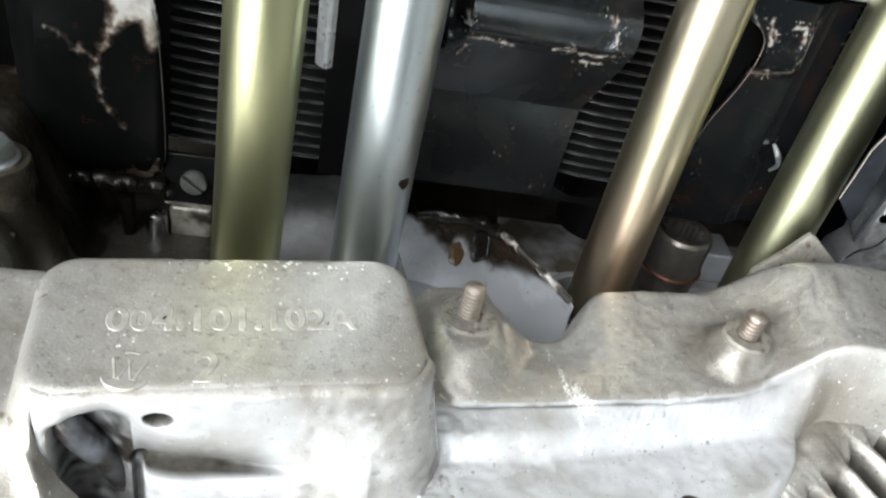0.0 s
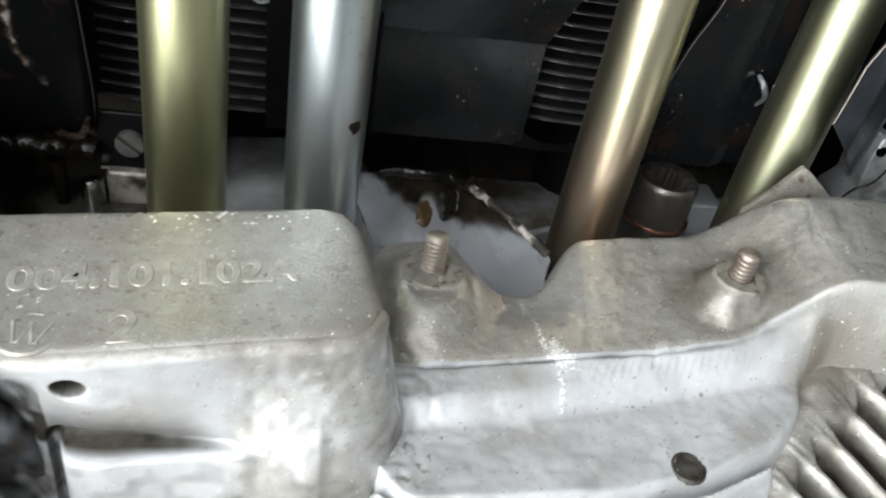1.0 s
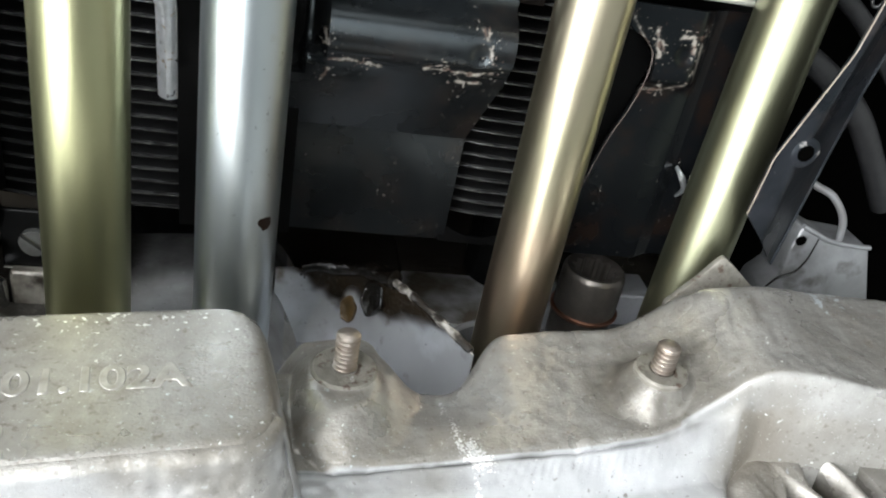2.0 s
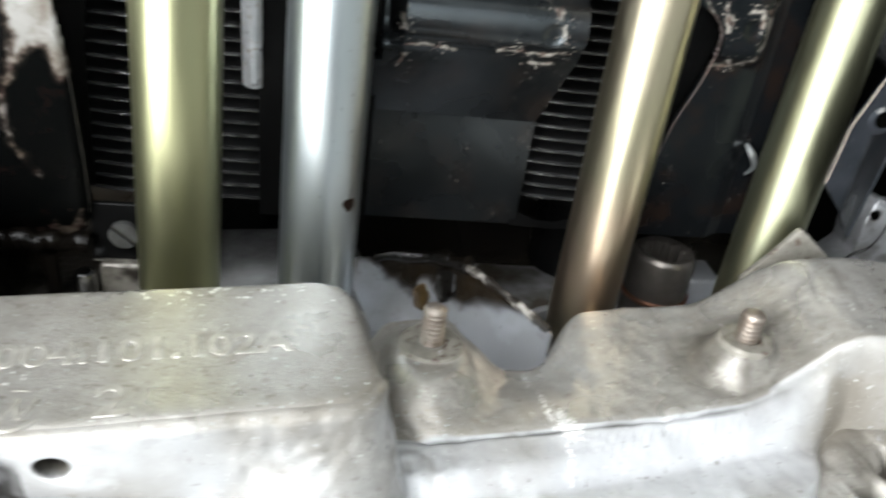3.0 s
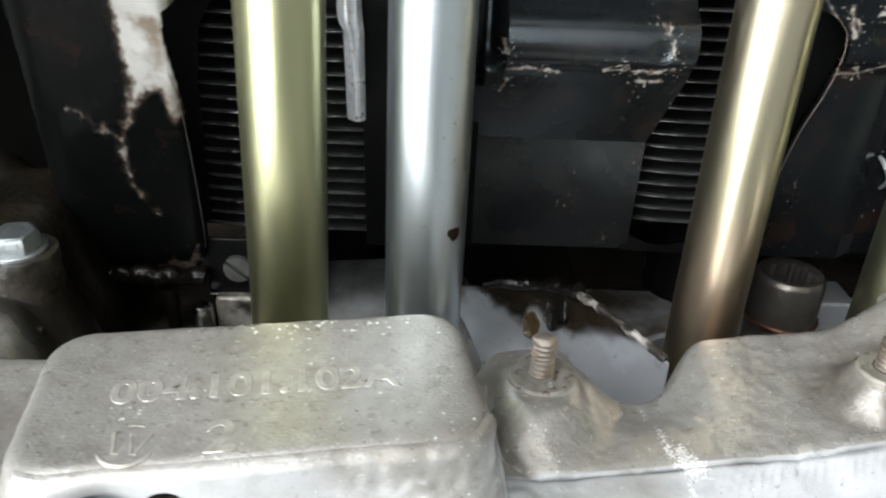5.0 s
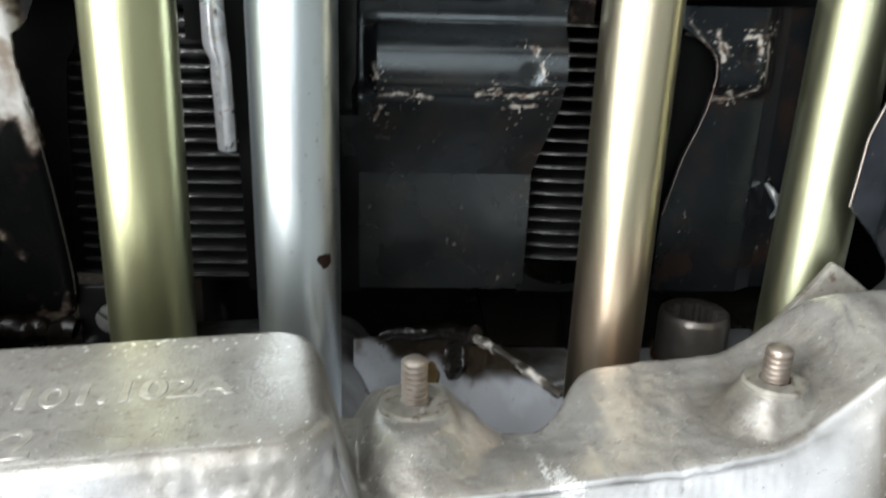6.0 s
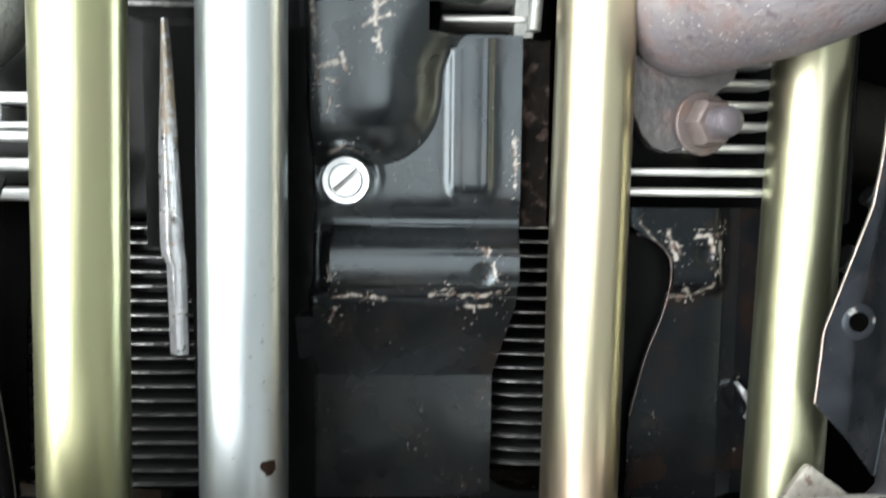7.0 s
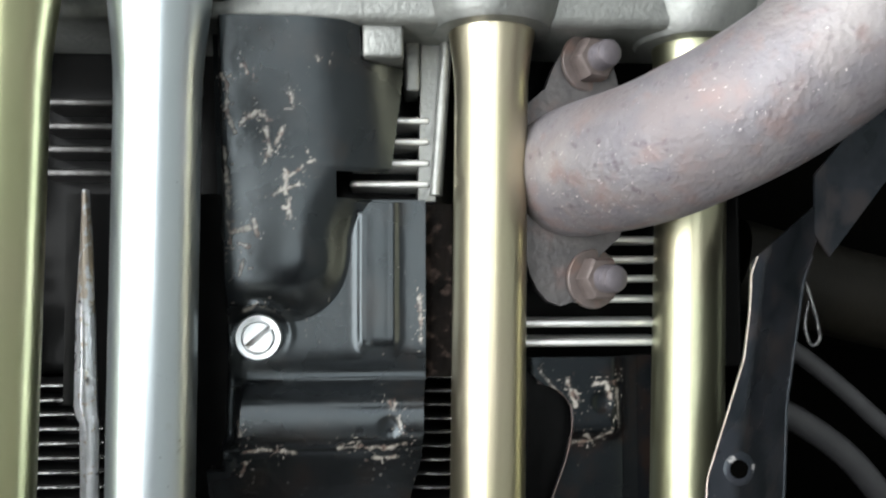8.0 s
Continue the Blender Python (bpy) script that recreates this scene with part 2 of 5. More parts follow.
DARKSTEEL = mat("dark_steel", (0.10, 0.095, 0.085), 0.35, 0.85, (0.16, 0.15, 0.13), 250, 0.5, 0.0002, 600)
DECK = mat("deck_alloy", (0.44, 0.45, 0.48), 0.40, 0.6, (0.54, 0.55, 0.58), 120, 0.5, 0.0003, 500, (0.10, 0.08, 0.05), 60, (0.68, 0.72), 0.1)
# Darker copy of the deck alloy: shade under the shroud in its base, plus stains.
DECK_SHADED = mat("shaded_stained_deck_alloy", (0.26, 0.26, 0.27), 0.42, 0.5, (0.36, 0.365, 0.38), 90, 0.5, 0.0004, 400, (0.09, 0.075, 0.055), 42, (0.48, 0.64), 0.1)
SHEET = blended("grey_sheet", (((0.32, 0.33, 0.35), 0.40, 0.5, (0.38, 0.39, 0.41), 50, 0.5, 0.0001, 300, (0.15, 0.135, 0.11), 110, (0.58, 0.72), 0.1), dict(spots=(((0.50, 0.53, 0.58), 60, 0.5, 0.78, [(0.038, 0.25, 1.002, 0.012, 0.03, 0.02, 0.32)]), ((0.02, 0.016, 0.012), 420, 0.70, 0.76, [(0.040, 0.25, 1.014, 0.010, 0.03, 0.010, 0.14)])))), (("oily", (((0.005, 0.0036, 0.002), 0.09, 0.0, (0.015, 0.0088, 0.0036), 220, 0.35, 0.0009, 300), dict(spec=0.6))),))
DULL = mat("dull_alloy", (0.20, 0.20, 0.21), 0.42, 0.5, (0.28, 0.28, 0.29), 80, 0.5, 0.0002, 700, (0.12, 0.11, 0.10), 40, (0.55, 0.7), 0.1)
RUBBER = mat("rubber", (0.014, 0.014, 0.015), 0.40, 0.0, (0.024, 0.024, 0.025), 200, 0.5, 0.0002, 400, spec=0.4)
OIL = mat("oil_film", (0.002, 0.0018, 0.0016), 0.08, 0.0, (0.005, 0.0038, 0.0028), 120, 0.5, 0.0010, 300, spec=0.6)
CONCRETE = mat("oily_concrete", (0.030, 0.029, 0.028), 0.85, 0.0, (0.045, 0.044, 0.042), 8, 0.5, 0.002, 60, (0.05, 0.047, 0.044), 1.5, (0.5, 0.7))
PLASTER = mat("plaster", (0.15, 0.15, 0.145), 0.9, 0.0, (0.19, 0.19, 0.18), 5, 0.5, 0.002, 40)
WHITEWASH = mat("whitewash", (0.20, 0.21, 0.20), 0.9, 0.0, (0.30, 0.31, 0.30), 5, 0.5, 0.002, 40)
# Near-black without gloss: stands in for unlit depth behind the engine and in holes.
DEEP_SHADE = mat("deep_shade_black", (0.0006, 0.0006, 0.0006), 0.9, 0.0, (0.0012, 0.0012, 0.001), 12, 0.5, 0.001, 40, spec=0.0)
DADO = mat("dark_wall_paint", (0.035, 0.036, 0.036), 0.8, 0.0, (0.055, 0.056, 0.055), 6, 0.5, 0.002, 40)
WOOD = mat("stand_wood", (0.25, 0.18, 0.11), 0.7, 0.0, (0.32, 0.24, 0.15), 30, 0.5, 0.001, 80)

# ---- helpers of this scene ----
ENGINE = pose(0, 0, 0, 0, 0, 12)     # the engine's own axes: u along, v away, z up


def mesh_ob(name, bm, material, smooth=True):
    me = bpy.data.meshes.new(name)
    bm.to_mesh(me)
    bm.free()
    me.materials.append(material)
    for p in me.polygons:
        p.use_smooth = smooth
    if smooth:
        me.set_sharp_from_angle(angle=radians(40))
    return new(name, me)


def part(name, bm, material, parent, label="", smooth=True):
    ob = mesh_ob(name, bm, material, smooth)
    ob.parent = parent
    if label:
        tagged(ob, label)
    return ob


def thing(name, label, category, group="", kind="", at=None):
    """An empty at the base of a thing."""
    ob = new(name)
    ob.empty_display_size = 0.01
    ob.matrix_world = ENGINE @ (at or Matrix())
    return tagged(ob, label, category, group, kind)


def box(bm, lo, hi, bevel=0.0):
    r = bmesh.ops.create_cube(bm, size=1.0)
    vs = r["verts"]
    bmesh.ops.scale(bm, vec=[hi[k] - lo[k] for k in range(3)], verts=vs)
    bmesh.ops.translate(bm, vec=[(hi[k] + lo[k]) / 2 for k in range(3)], verts=vs)
    if bevel:
        es = list({e for v in vs for e in v.link_edges})
        bmesh.ops.bevel(bm, geom=es, offset=bevel, segments=3, affect="EDGES", profile=0.5)
    return bm


def lathe(bm, profile, n=32, m=None, sides=None):
    """Turns (radius, height) pairs about z. sides: a polygon of that many sides instead of a circle."""
    m = m or Matrix()
    rings = []
    n = sides or n
    for r, h in profile:
        rings.append([bm.verts.new(m @ Vector((r * math.cos(2 * math.pi * k / n), r * math.sin(2 * math.pi * k / n), h))) for k in range(n)])
    for a, b in zip(rings, rings[1:]):
        for k in range(n):
            bm.faces.new((a[k], a[(k + 1) % n], b[(k + 1) % n], b[k]))
    bm.faces.new(rings[0][::-1])
    bm.faces.new(rings[-1])
    bmesh.ops.recalc_face_normals(bm, faces=bm.faces)
    return bm


def sweep(bm, points, radius, n=20, steps=10, capped=True):
    """A round bar along a smooth line through the points; radius: one, or one for each point."""
    pts = [Vector(p) for p in points]
    rad = radius if isinstance(radius, (list, tuple)) else [radius] * len(pts)
    line, rr = [], []
    for i in range(len(pts) - 1):
        p0, p1, p2, p3 = pts[max(i - 1, 0)], pts[i], pts[i + 1], pts[min(i + 2, len(pts) - 1)]
        for s in range(steps):
            t = s / steps
            line.append(0.5 * (2 * p1 + (p2 - p0) * t + (2 * p0 - 5 * p1 + 4 * p2 - p3) * t * t + (3 * p1 - p0 - 3 * p2 + p3) * t ** 3))
            rr.append(rad[i] * (1 - t) + rad[i + 1] * t)
    line.append(pts[-1])
    rr.append(rad[-1])
    side, rings = None, []
    for i, p in enumerate(line):
        d = (line[min(i + 1, len(line) - 1)] - line[max(i - 1, 0)]).normalized()
        side = (d.orthogonal() if side is None else side - d * side.dot(d)).normalized()
        up = d.cross(side)
        rings.append([bm.verts.new(p + rr[i] * (math.cos(a) * side + math.sin(a) * up)) for a in [2 * math.pi * k / n for k in range(n)]])
    for a, b in zip(rings, rings[1:]):
        for k in range(n):
            bm.faces.new((a[k], a[(k + 1) % n], b[(k + 1) % n], b[k]))
    if capped:
        bm.faces.new(rings[0][::-1])
        bm.faces.new(rings[-1])
    bmesh.ops.recalc_face_normals(bm, faces=bm.faces)
    return bm


def sheet(bm, outline, v, thick=0.001, m=None):
    """A flat sheet with that (u, z) outline, its front at depth v."""
    m = m or Matrix()
    f = bm.faces.new([bm.verts.new(m @ Vector((u, v, z))) for u, z in outline])
    r = bmesh.ops.extrude_face_region(bm, geom=[f])
    bmesh.ops.translate(bm, vec=m.to_3x3() @ Vector((0, thick, 0)), verts=[g for g in r["geom"] if isinstance(g, bmesh.types.BMVert)])
    bmesh.ops.recalc_face_normals(bm, faces=bm.faces)
    return bm


def grid_mesh(name, xs, ys, fn, material, keep=None, thick=0.0):
    """A fine sheet of points fn(x, y) over a grid; keep: a mask of its cells; thick: a second skin behind, with edges."""
    X, Y = np.meshgrid(xs, ys)
    P = np.stack(fn(X, Y), -1).reshape(-1, 3)
    nx, ny = len(xs), len(ys)
    idx = np.arange(nx * ny).reshape(ny, nx)
    quads = np.stack([idx[:-1, :-1], idx[:-1, 1:], idx[1:, 1:], idx[1:, :-1]], -1)
    mask = np.ones(quads.shape[:2], bool) if keep is None else keep(X, Y)[:-1, :-1]
    faces = quads[mask]
    if thick:
        count = len(P)
        P = np.concatenate([P, P + np.array([0, thick, 0])])
        back = faces[:, ::-1] + count
        edges = {}
        for q in faces.tolist():
            for a, b in zip(q, q[1:] + q[:1]):
                if (b, a) in edges:
                    del edges[(b, a)]
                else:
                    edges[(a, b)] = 1
        rim = np.array([[b, a, a + count, b + count] for a, b in edges])
        faces = np.concatenate([faces, back, rim])
    used, inverse = np.unique(faces, return_inverse=True)
    me = bpy.data.meshes.new(name)
    me.from_pydata(P[used].tolist(), [], inverse.reshape(faces.shape).tolist())
    me.materials.append(material)
    me.polygons.foreach_set("use_smooth", np.ones(len(faces), bool))
    me.set_sharp_from_angle(angle=radians(50))
    return new(name, me)


def vnoise(x, y, size, seed):
    """Smooth random values about 0, with features of that size in metres."""
    g = np.random.RandomState(seed).uniform(-1, 1, (256, 256))
    p, q = x / size, y / size
    i, j = np.floor(p).astype(int), np.floor(q).astype(int)
    f, h = p - i, q - j
    f, h = f * f * (3 - 2 * f), h * h * (3 - 2 * h)
    at = lambda di, dj: g[(i + di) % 256, (j + dj) % 256]
    return (at(0, 0) * (1 - f) + at(1, 0) * f) * (1 - h) + (at(0, 1) * (1 - f) + at(1, 1) * f) * h


def smax(a, b, k):
    h = np.clip(0.5 + 0.5 * (a - b) / k, 0, 1)
    return b * (1 - h) + a * h + k * h * (1 - h)


def soft(d, k):
    return k * np.logaddexp(0, d / k)


def rbox(u, v, cu, cv, hu, hv, r, turn=0.0):
    """Signed distance to a rounded rectangle, turned by that many degrees."""
    c, s = math.cos(radians(turn)), math.sin(radians(turn))
    a, b = c * (u - cu) + s * (v - cv), -s * (u - cu) + c * (v - cv)
    qx, qy = np.abs(a) - hu + r, np.abs(b) - hv + r
    return np.hypot(np.maximum(qx, 0), np.maximum(qy, 0)) + np.minimum(np.maximum(qx, qy), 0) - r


def rise(top, d, slope, k):
    """The height of a boss that is flat inside d < 0 and falls off outside, with a rounded edge."""
    return top - slope * soft(d + k, k)


def seg(u, z, a, b, ra, rb):
    """Signed distance to a tapered stroke from a to b."""
    du, dz = b[0] - a[0], b[1] - a[1]
    t = np.clip(((u - a[0]) * du + (z - a[1]) * dz) / (du * du + dz * dz), 0, 1)
    return np.hypot(u - a[0] - t * du, z - a[1] - t * dz) - ra - (rb - ra) * t


def chipped(ob, strokes, gain=1.0):
    """Marks where paint has come off along ragged strokes."""
    co = np.zeros(len(ob.data.vertices) * 3)
    ob.data.vertices.foreach_get("co", co)
    u, _, z = co.reshape(-1, 3).T
    rough = 0.00030 * vnoise(u, z, 0.0032, 71) + 0.00034 * vnoise(u, z, 0.0011, 72) + 0.00036 * vnoise(u, z, 0.0006, 73)
    d = np.full(len(u), 1.0)
    for a, b, w in strokes:
        d = np.minimum(d, seg(u, z, a, b, (w - 0.00008) * gain, (w - 0.00016) * gain))
    layer = ob.data.attributes.new("chip", "FLOAT", "POINT")
    specks = sig((vnoise(u, z, 0.0007, 74) - 0.72 - 70 * np.clip(d - 0.0006, 0, 1)) / 0.03)
    scratch = sig((vnoise(u * 2.4 + 0.35 * z, z * 0.45, 0.0009, 75) - 0.965 + 0.10 * vnoise(u, z, 0.009, 76)) / 0.02)
    layer.data.foreach_set("value", np.clip(sig(-(d + rough - 0.00012) / 0.00014) + 0.9 * specks + 0.5 * scratch, 0, 1).astype(np.float32))


def smooth_line(u, us, vs, w=0.004):
    """A curve through points, smoothed over the width w."""
    return sum(np.interp(u + o * w, us, vs) for o in (-1, -0.5, 0, 0.5, 1)) / 5


# ---- the room ----
def slab(name, lo, hi, material):
    ob = mesh_ob(name, box(bmesh.new(), lo, hi), material, False)
    return tagged(ob, kind="structure")


slab("floor", (-2.5, -2.2, -0.1), (0.95, 3.0, 0.0), CONCRETE)
slab("ceiling", (-2.5, -1.4, 3.8), (0.95, 3.0, 3.9), PLASTER)
slab("wall_back", (-2.5, 3.0, 0.0), (0.95, 3.1, 3.8), PLASTER)
slab("wall_left", (-2.6, -1.4, 0.0), (-2.5, 3.1, 3.8), PLASTER)
slab("wall_right", (0.85, -1.4, 0.0), (0.95, 3.1, 3.8), WHITEWASH)
slab("wall_door_side", (-0.08, -1.4, 0.0), (0.16, -1.3, 3.8), DADO)
slab("wall_window_sill", (0.16, -1.4, 0.0), (0.73, -1.3, 0.80), DADO)
slab("wall_window_head", (0.16, -1.4, 2.40), (0.73, -1.3, 3.8), PLASTER)
slab("wall_window_side", (0.73, -1.4, 0.0), (0.95, -1.3, 3.8), DADO)
slab("wall_door_left", (-2.5, -1.4, 0.0), (-1.91, -1.3, 3.8), PLASTER)
slab("wall_door_sill", (-1.91, -1.4, 0.0), (-0.08, -1.3, 0.12), DADO)
slab("wall_door_head", (-1.91, -1.4, 3.56), (-0.08, -1.3, 3.8), PLASTER)
# Added black sheet that paints the unlit dark behind the engine.
slab("wall_dark_backing", (-0.9, 0.50, 0.55), (0.85, 0.53, 2.2), DEEP_SHADE)
stand = mesh_ob("engine_stand", box(bmesh.new(), (-0.09, 0.12, 0.0), (0.16, 0.33, 0.90), 0.004), WOOD)
stand.matrix_world = ENGINE
tagged(stand, "plain wooden block stand under the engine", "stand")

# ---- crankcase ----
crankcase = thing("crankcase", "dirty cast alloy crankcase with raised casting numbers", "crankcase", at=Matrix.Translation((0.03, 0.2, 0.9)))
CASE_BACK = Matrix.Translation((-0.03, -0.2, -0.9))


PAD_U, PAD_V, PAD_TURN, PAD_TOP = -0.0125, 0.1455, 9.5, 1.0640


def pad_axes(u, v):
    c, s = math.cos(radians(PAD_TURN)), math.sin(radians(PAD_TURN))
    return c * (u - PAD_U) + s * (v - PAD_V), -s * (u - PAD_U) + c * (v - PAD_V)


def pad_rim(pa, pw):
    """The pad's front and its rounded corner, which have a skin of their own."""
    return (pw < -0.0125) & ((pa < 0.0352) | (np.arctan2(pa - 0.0352, -0.0125 - pw) < 1.25))


def ridge_front(u):
    return smooth_line(u, [0.03, 0.05, 0.078, 0.111, 0.134, 0.148, 0.158, 0.18, 0.3], [0.1525, 0.1525, 0.1548, 0.157, 0.1595, 0.162, 0.1635, 0.160, 0.150])


def ridge_height(u):
    return smooth_line(u, [0.03, 0.05, 0.08, 0.11, 0.134, 0.145, 0.156, 0.17, 0.19, 0.3], [1.033, 1.0335, 1.0362, 1.0392, 1.0425, 1.050, 1.060, 1.0615, 1.0595, 1.052], 0.005)


def soften(q):
    return q * q * (3 - 2 * q)


def sig(x):
    return 1 / (1 + np.exp(-np.clip(x, -60, 60)))


def flange_height(u, v, lower):
    """A flat strip below the ridge, a steeper bright bevel, then the plate down to the edge."""
    front = ridge_front(u)
    vt = smooth_line(u, [0.03, 0.0535, 0.0778, 0.1125, 0.1393, 0.16], [0.1418, 0.1425, 0.1457, 0.1521, 0.1553, 0.157])
    vb = smooth_line(u, [0.03, 0.0536, 0.0776, 0.1118, 0.1389, 0.16], [0.1375, 0.1382, 0.1413, 0.1476, 0.1525, 0.1548])
    zt = smooth_line(u, [0.03, 0.078, 0.116, 0.145, 0.16], [1.0324, 1.0333, 1.0353, 1.0378, 1.0388])
    zl = 1.0284 + 0.004 * np.clip((u - 0.11) / 0.04, 0, 1)
    z = 0
    for o in (-0.0012, -0.0006, 0, 0.0006, 0.0012):
        w = v + o
        strip = zt + (ridge_height(u) - 0.0002 - zt) * (w - vt) / np.maximum(front - vt, 0.002)
        bevel = zt - 0.0048 + 0.0048 * (w - vb) / (vt - vb)
        plate = zl + (zt - 0.0048 - zl) * (w - lower) / (vb - lower)
        z = z + np.where(w > vt, np.minimum(strip, ridge_height(u)), np.where(w > vb, bevel, plate)) / 5
    marks = sig((v - vt) / 0.0006) * sig((front - 0.001 - v) / 0.0004) * sig((u - 0.090) / 0.003) * sig((0.132 - u) / 0.003)
    z = z + 0.00010 * marks * np.sin(2 * math.pi * (u - 0.45 * v + 0.0006 * vnoise(u, v, 0.004, 51)) / 0.0023)
    pits = sig((0.0500 - u + 0.4 * (v - 0.140)) / 0.0015) * sig((0.150 - v) / 0.002)
    return z + 0.00055 * pits * vnoise(u, v, 0.0019, 52) - 0.0003 * np.clip(vnoise(u, v, 0.0035, 53) - 0.45, 0, 1)


def case_height(u, v):
    deck = 0.99 + 0 * u
    # number pad
    pa, pw = pad_axes(u, v)
    d = rbox(pa, pw, 0.0, 0.0008, 0.0462, 0.0243, 0.011)
    full = rise(PAD_TOP, d, 4.4, 0.0009)
    pad = np.where(pad_rim(pa, pw) & (d > -0.0007), 0.9 + (full - 0.9) * sig((-0.0404 - pa) / 0.0004), full)
    # ridge with the wavy back edge
    front = ridge_front(u)
    toe = front + 0.0065 * np.clip((0.0500 - u) / 0.0095, 0, 1) ** 2.2
    back = smooth_line(u, [0.02, 0.037, 0.048, 0.0600, 0.0645, 0.0690, 0.083, 0.0890, 0.095, 0.112, 0.130, 0.146, 0.160, 0.18, 0.3],
                       [0.200, 0.202, 0.2035, 0.204, 0.194, 0.188, 0.187, 0.194, 0.204, 0.206, 0.205, 0.207, 0.204, 0.206, 0.21], 0.003)
    top = ridge_height(u) + 0.07 * np.clip(v - front, 0, 0.05)
    saddle = sig((0.0115 - np.abs(u - 0.0768)) / 0.0030) * soften(np.clip((v - 0.160) / 0.024, 0, 1))
    top = top - 0.0060 * saddle
    # the first stud's boss leans forward as a broad pillar
    ahead = np.where(v < 0.1805, 0.60 * (v - 0.1805), v - 0.1805)
    pillar = 1.0416 - 0.85 * soft(np.hypot(u - 0.0507, ahead) - 0.0088, 0.0006)
    top = smax(top, pillar, 0.0030)
    top = top + 0.0006 * np.clip((0.0170 - np.hypot(u - 0.1345, v - 0.1745)) / 0.0090, 0, 1) ** 2.0
    top = top - 0.0010 * np.exp(-((u - 0.0622) / 0.0016) ** 2) * sig((v - 0.172) / 0.003)
    ridge = top - (3.0 + 2.5 * np.clip((u - 0.130) / 0.018, 0, 1) ** 2) * soft(toe - v + 0.0004, 0.0004) - 3.0 * soft(v - back + 0.0016, 0.0016) - 1.9 * soft(0.0398 - u, 0.0010)
    # stud bosses
    b1 = rise(1.0416, np.hypot(u - 0.0507, v - 0.1805) - 0.0090, 3.0, 0.0005)
    b2 = rise(1.0506, np.hypot(u - 0.1345, v - 0.1745) - 0.0080, 1.9, 0.0006)
    # flange in front of the ridge
    lower = smooth_line(u, [0.02, 0.0328, 0.0425, 0.0923, 0.106, 0.1165, 0.1381, 0.1476, 0.153, 0.16], [0.132, 0.1288, 0.1156, 0.1190, 0.1225, 0.1245, 0.1339, 0.1425, 0.153, 0.165], 0.002) + 0.0008
    d = np.maximum(lower - v, np.maximum(v - front - 0.0015 - 0.035 * sig((0.048 - u) / 0.0012), np.maximum(0.031 - u, u - 0.156)))
    end = np.clip((u - 0.138) / 0.014, 0, 1) * sig((v - 0.150) / 0.003)
    flange = np.where(u > 0.02, flange_height(u, v, lower) - (4.0 - 2.9 * end) * soft(d + 0.00035 + 0.0025 * end, 0.00035 + 0.0025 * end), 0.9)
    edge_step = rise(1.0262, np.maximum(np.maximum(lower - 0.0046 - v, v - 0.17), np.maximum(0.036 - u, u - 0.1365)), 4.0, 0.0004) - 0.0045 * sig((lower - 0.0009 - v) / 0.00025) * sig((v - lower + 0.0028) / 0.00025)
    step = rise(1.0195, np.maximum(np.maximum(lower - 0.007 - v, v - 0.17), np.maximum(0.036 - u, u - 0.150)), 3.0, 0.0005)
    step2 = rise(1.0100, np.maximum(np.maximum(lower - 0.022 - v, v - 0.17), np.maximum(0.040 - u, u - 0.140)), 2.5, 0.0008)
    # left shelf and its bolt boss
    shelf_front = smooth_line(u, [-0.2, -0.11, -0.083, -0.06, -0.05], [0.14, 0.133, 0.1275, 0.119, 0.112])
    shelf = rise(1.0500 - 0.05 * (v - 0.15), np.maximum(np.maximum(shelf_front - v, v - 0.176), u + 0.05), 2.2, 0.0016)
    body = rise(1.0475 + 0.30 * np.clip(v - 0.178, -0.02, 0.05) - 0.10 * np.clip(-0.10 - u, 0, 0.1), np.maximum(u + 0.0815 + 0.12 * (v - 0.19), np.maximum(0.165 - v, v - 0.262)), 3.0, 0.002)
    body = smax(body, rise(1.0590, np.hypot(u + 0.0892, v - 0.2045) - 0.0094, 3.6, 0.0012), 0.0035)
    body = smax(body, rise(1.0670, np.hypot(u + 0.1200, v - 0.2560) - 0.0085, 1.6, 0.002), 0.004)
    apron = rise(1.0150, np.maximum(0.08 - v, u - 0.034), 2.0, 0.003)
    lip = rise(1.0440, np.maximum(np.maximum(u + 0.060, shelf_front - 0.020 - v), v - 0.14), 1.6, 0.004)
    # right apron with slots
    valley = 1.0350 - 0.5 * np.clip(0.158 - v, -0.003, 1) + 0.003 * np.clip((u - 0.165) / 0.02, 0, 1)
    right = valley - 0.0012 - 2.2 * soft(0.1505 - 0.69 * (0.15 - v) - u, 0.0012) - 2.0 * soft(v - 0.166, 0.002)
    right = np.where(v < 0.157, right - 0.02 * sig((u - 0.148 + 0.69 * (0.15 - v)) / 0.001), right)

    z = deck
    for other, k in ((apron, 0.003), (step2, 0.001), (step, 0.001), (edge_step, 0.0006), (lip, 0.005), (shelf, 0.004), (body, 0.004), (right, 0.003), (flange, 0.0008)):
        z = smax(z, other, k)
    z = smax(z, smax(smax(ridge, b1, 0.003), b2, 0.004), 0.0007)
    z = smax(z, pad, 0.0022)
    z = z - 0.0006 * np.exp(-((v - toe + 0.0006) / 0.00045) ** 2) * sig((u - 0.036) / 0.002) * sig((0.135 - u) / 0.008)
    z = z + 0.0009 * vnoise(u - 0.25 * v, 0.25 * v, 0.0026, 41) * sig((u - 0.143) / 0.003) * sig((0.168 - u) / 0.003) * sig((v - 0.176) / 0.003)
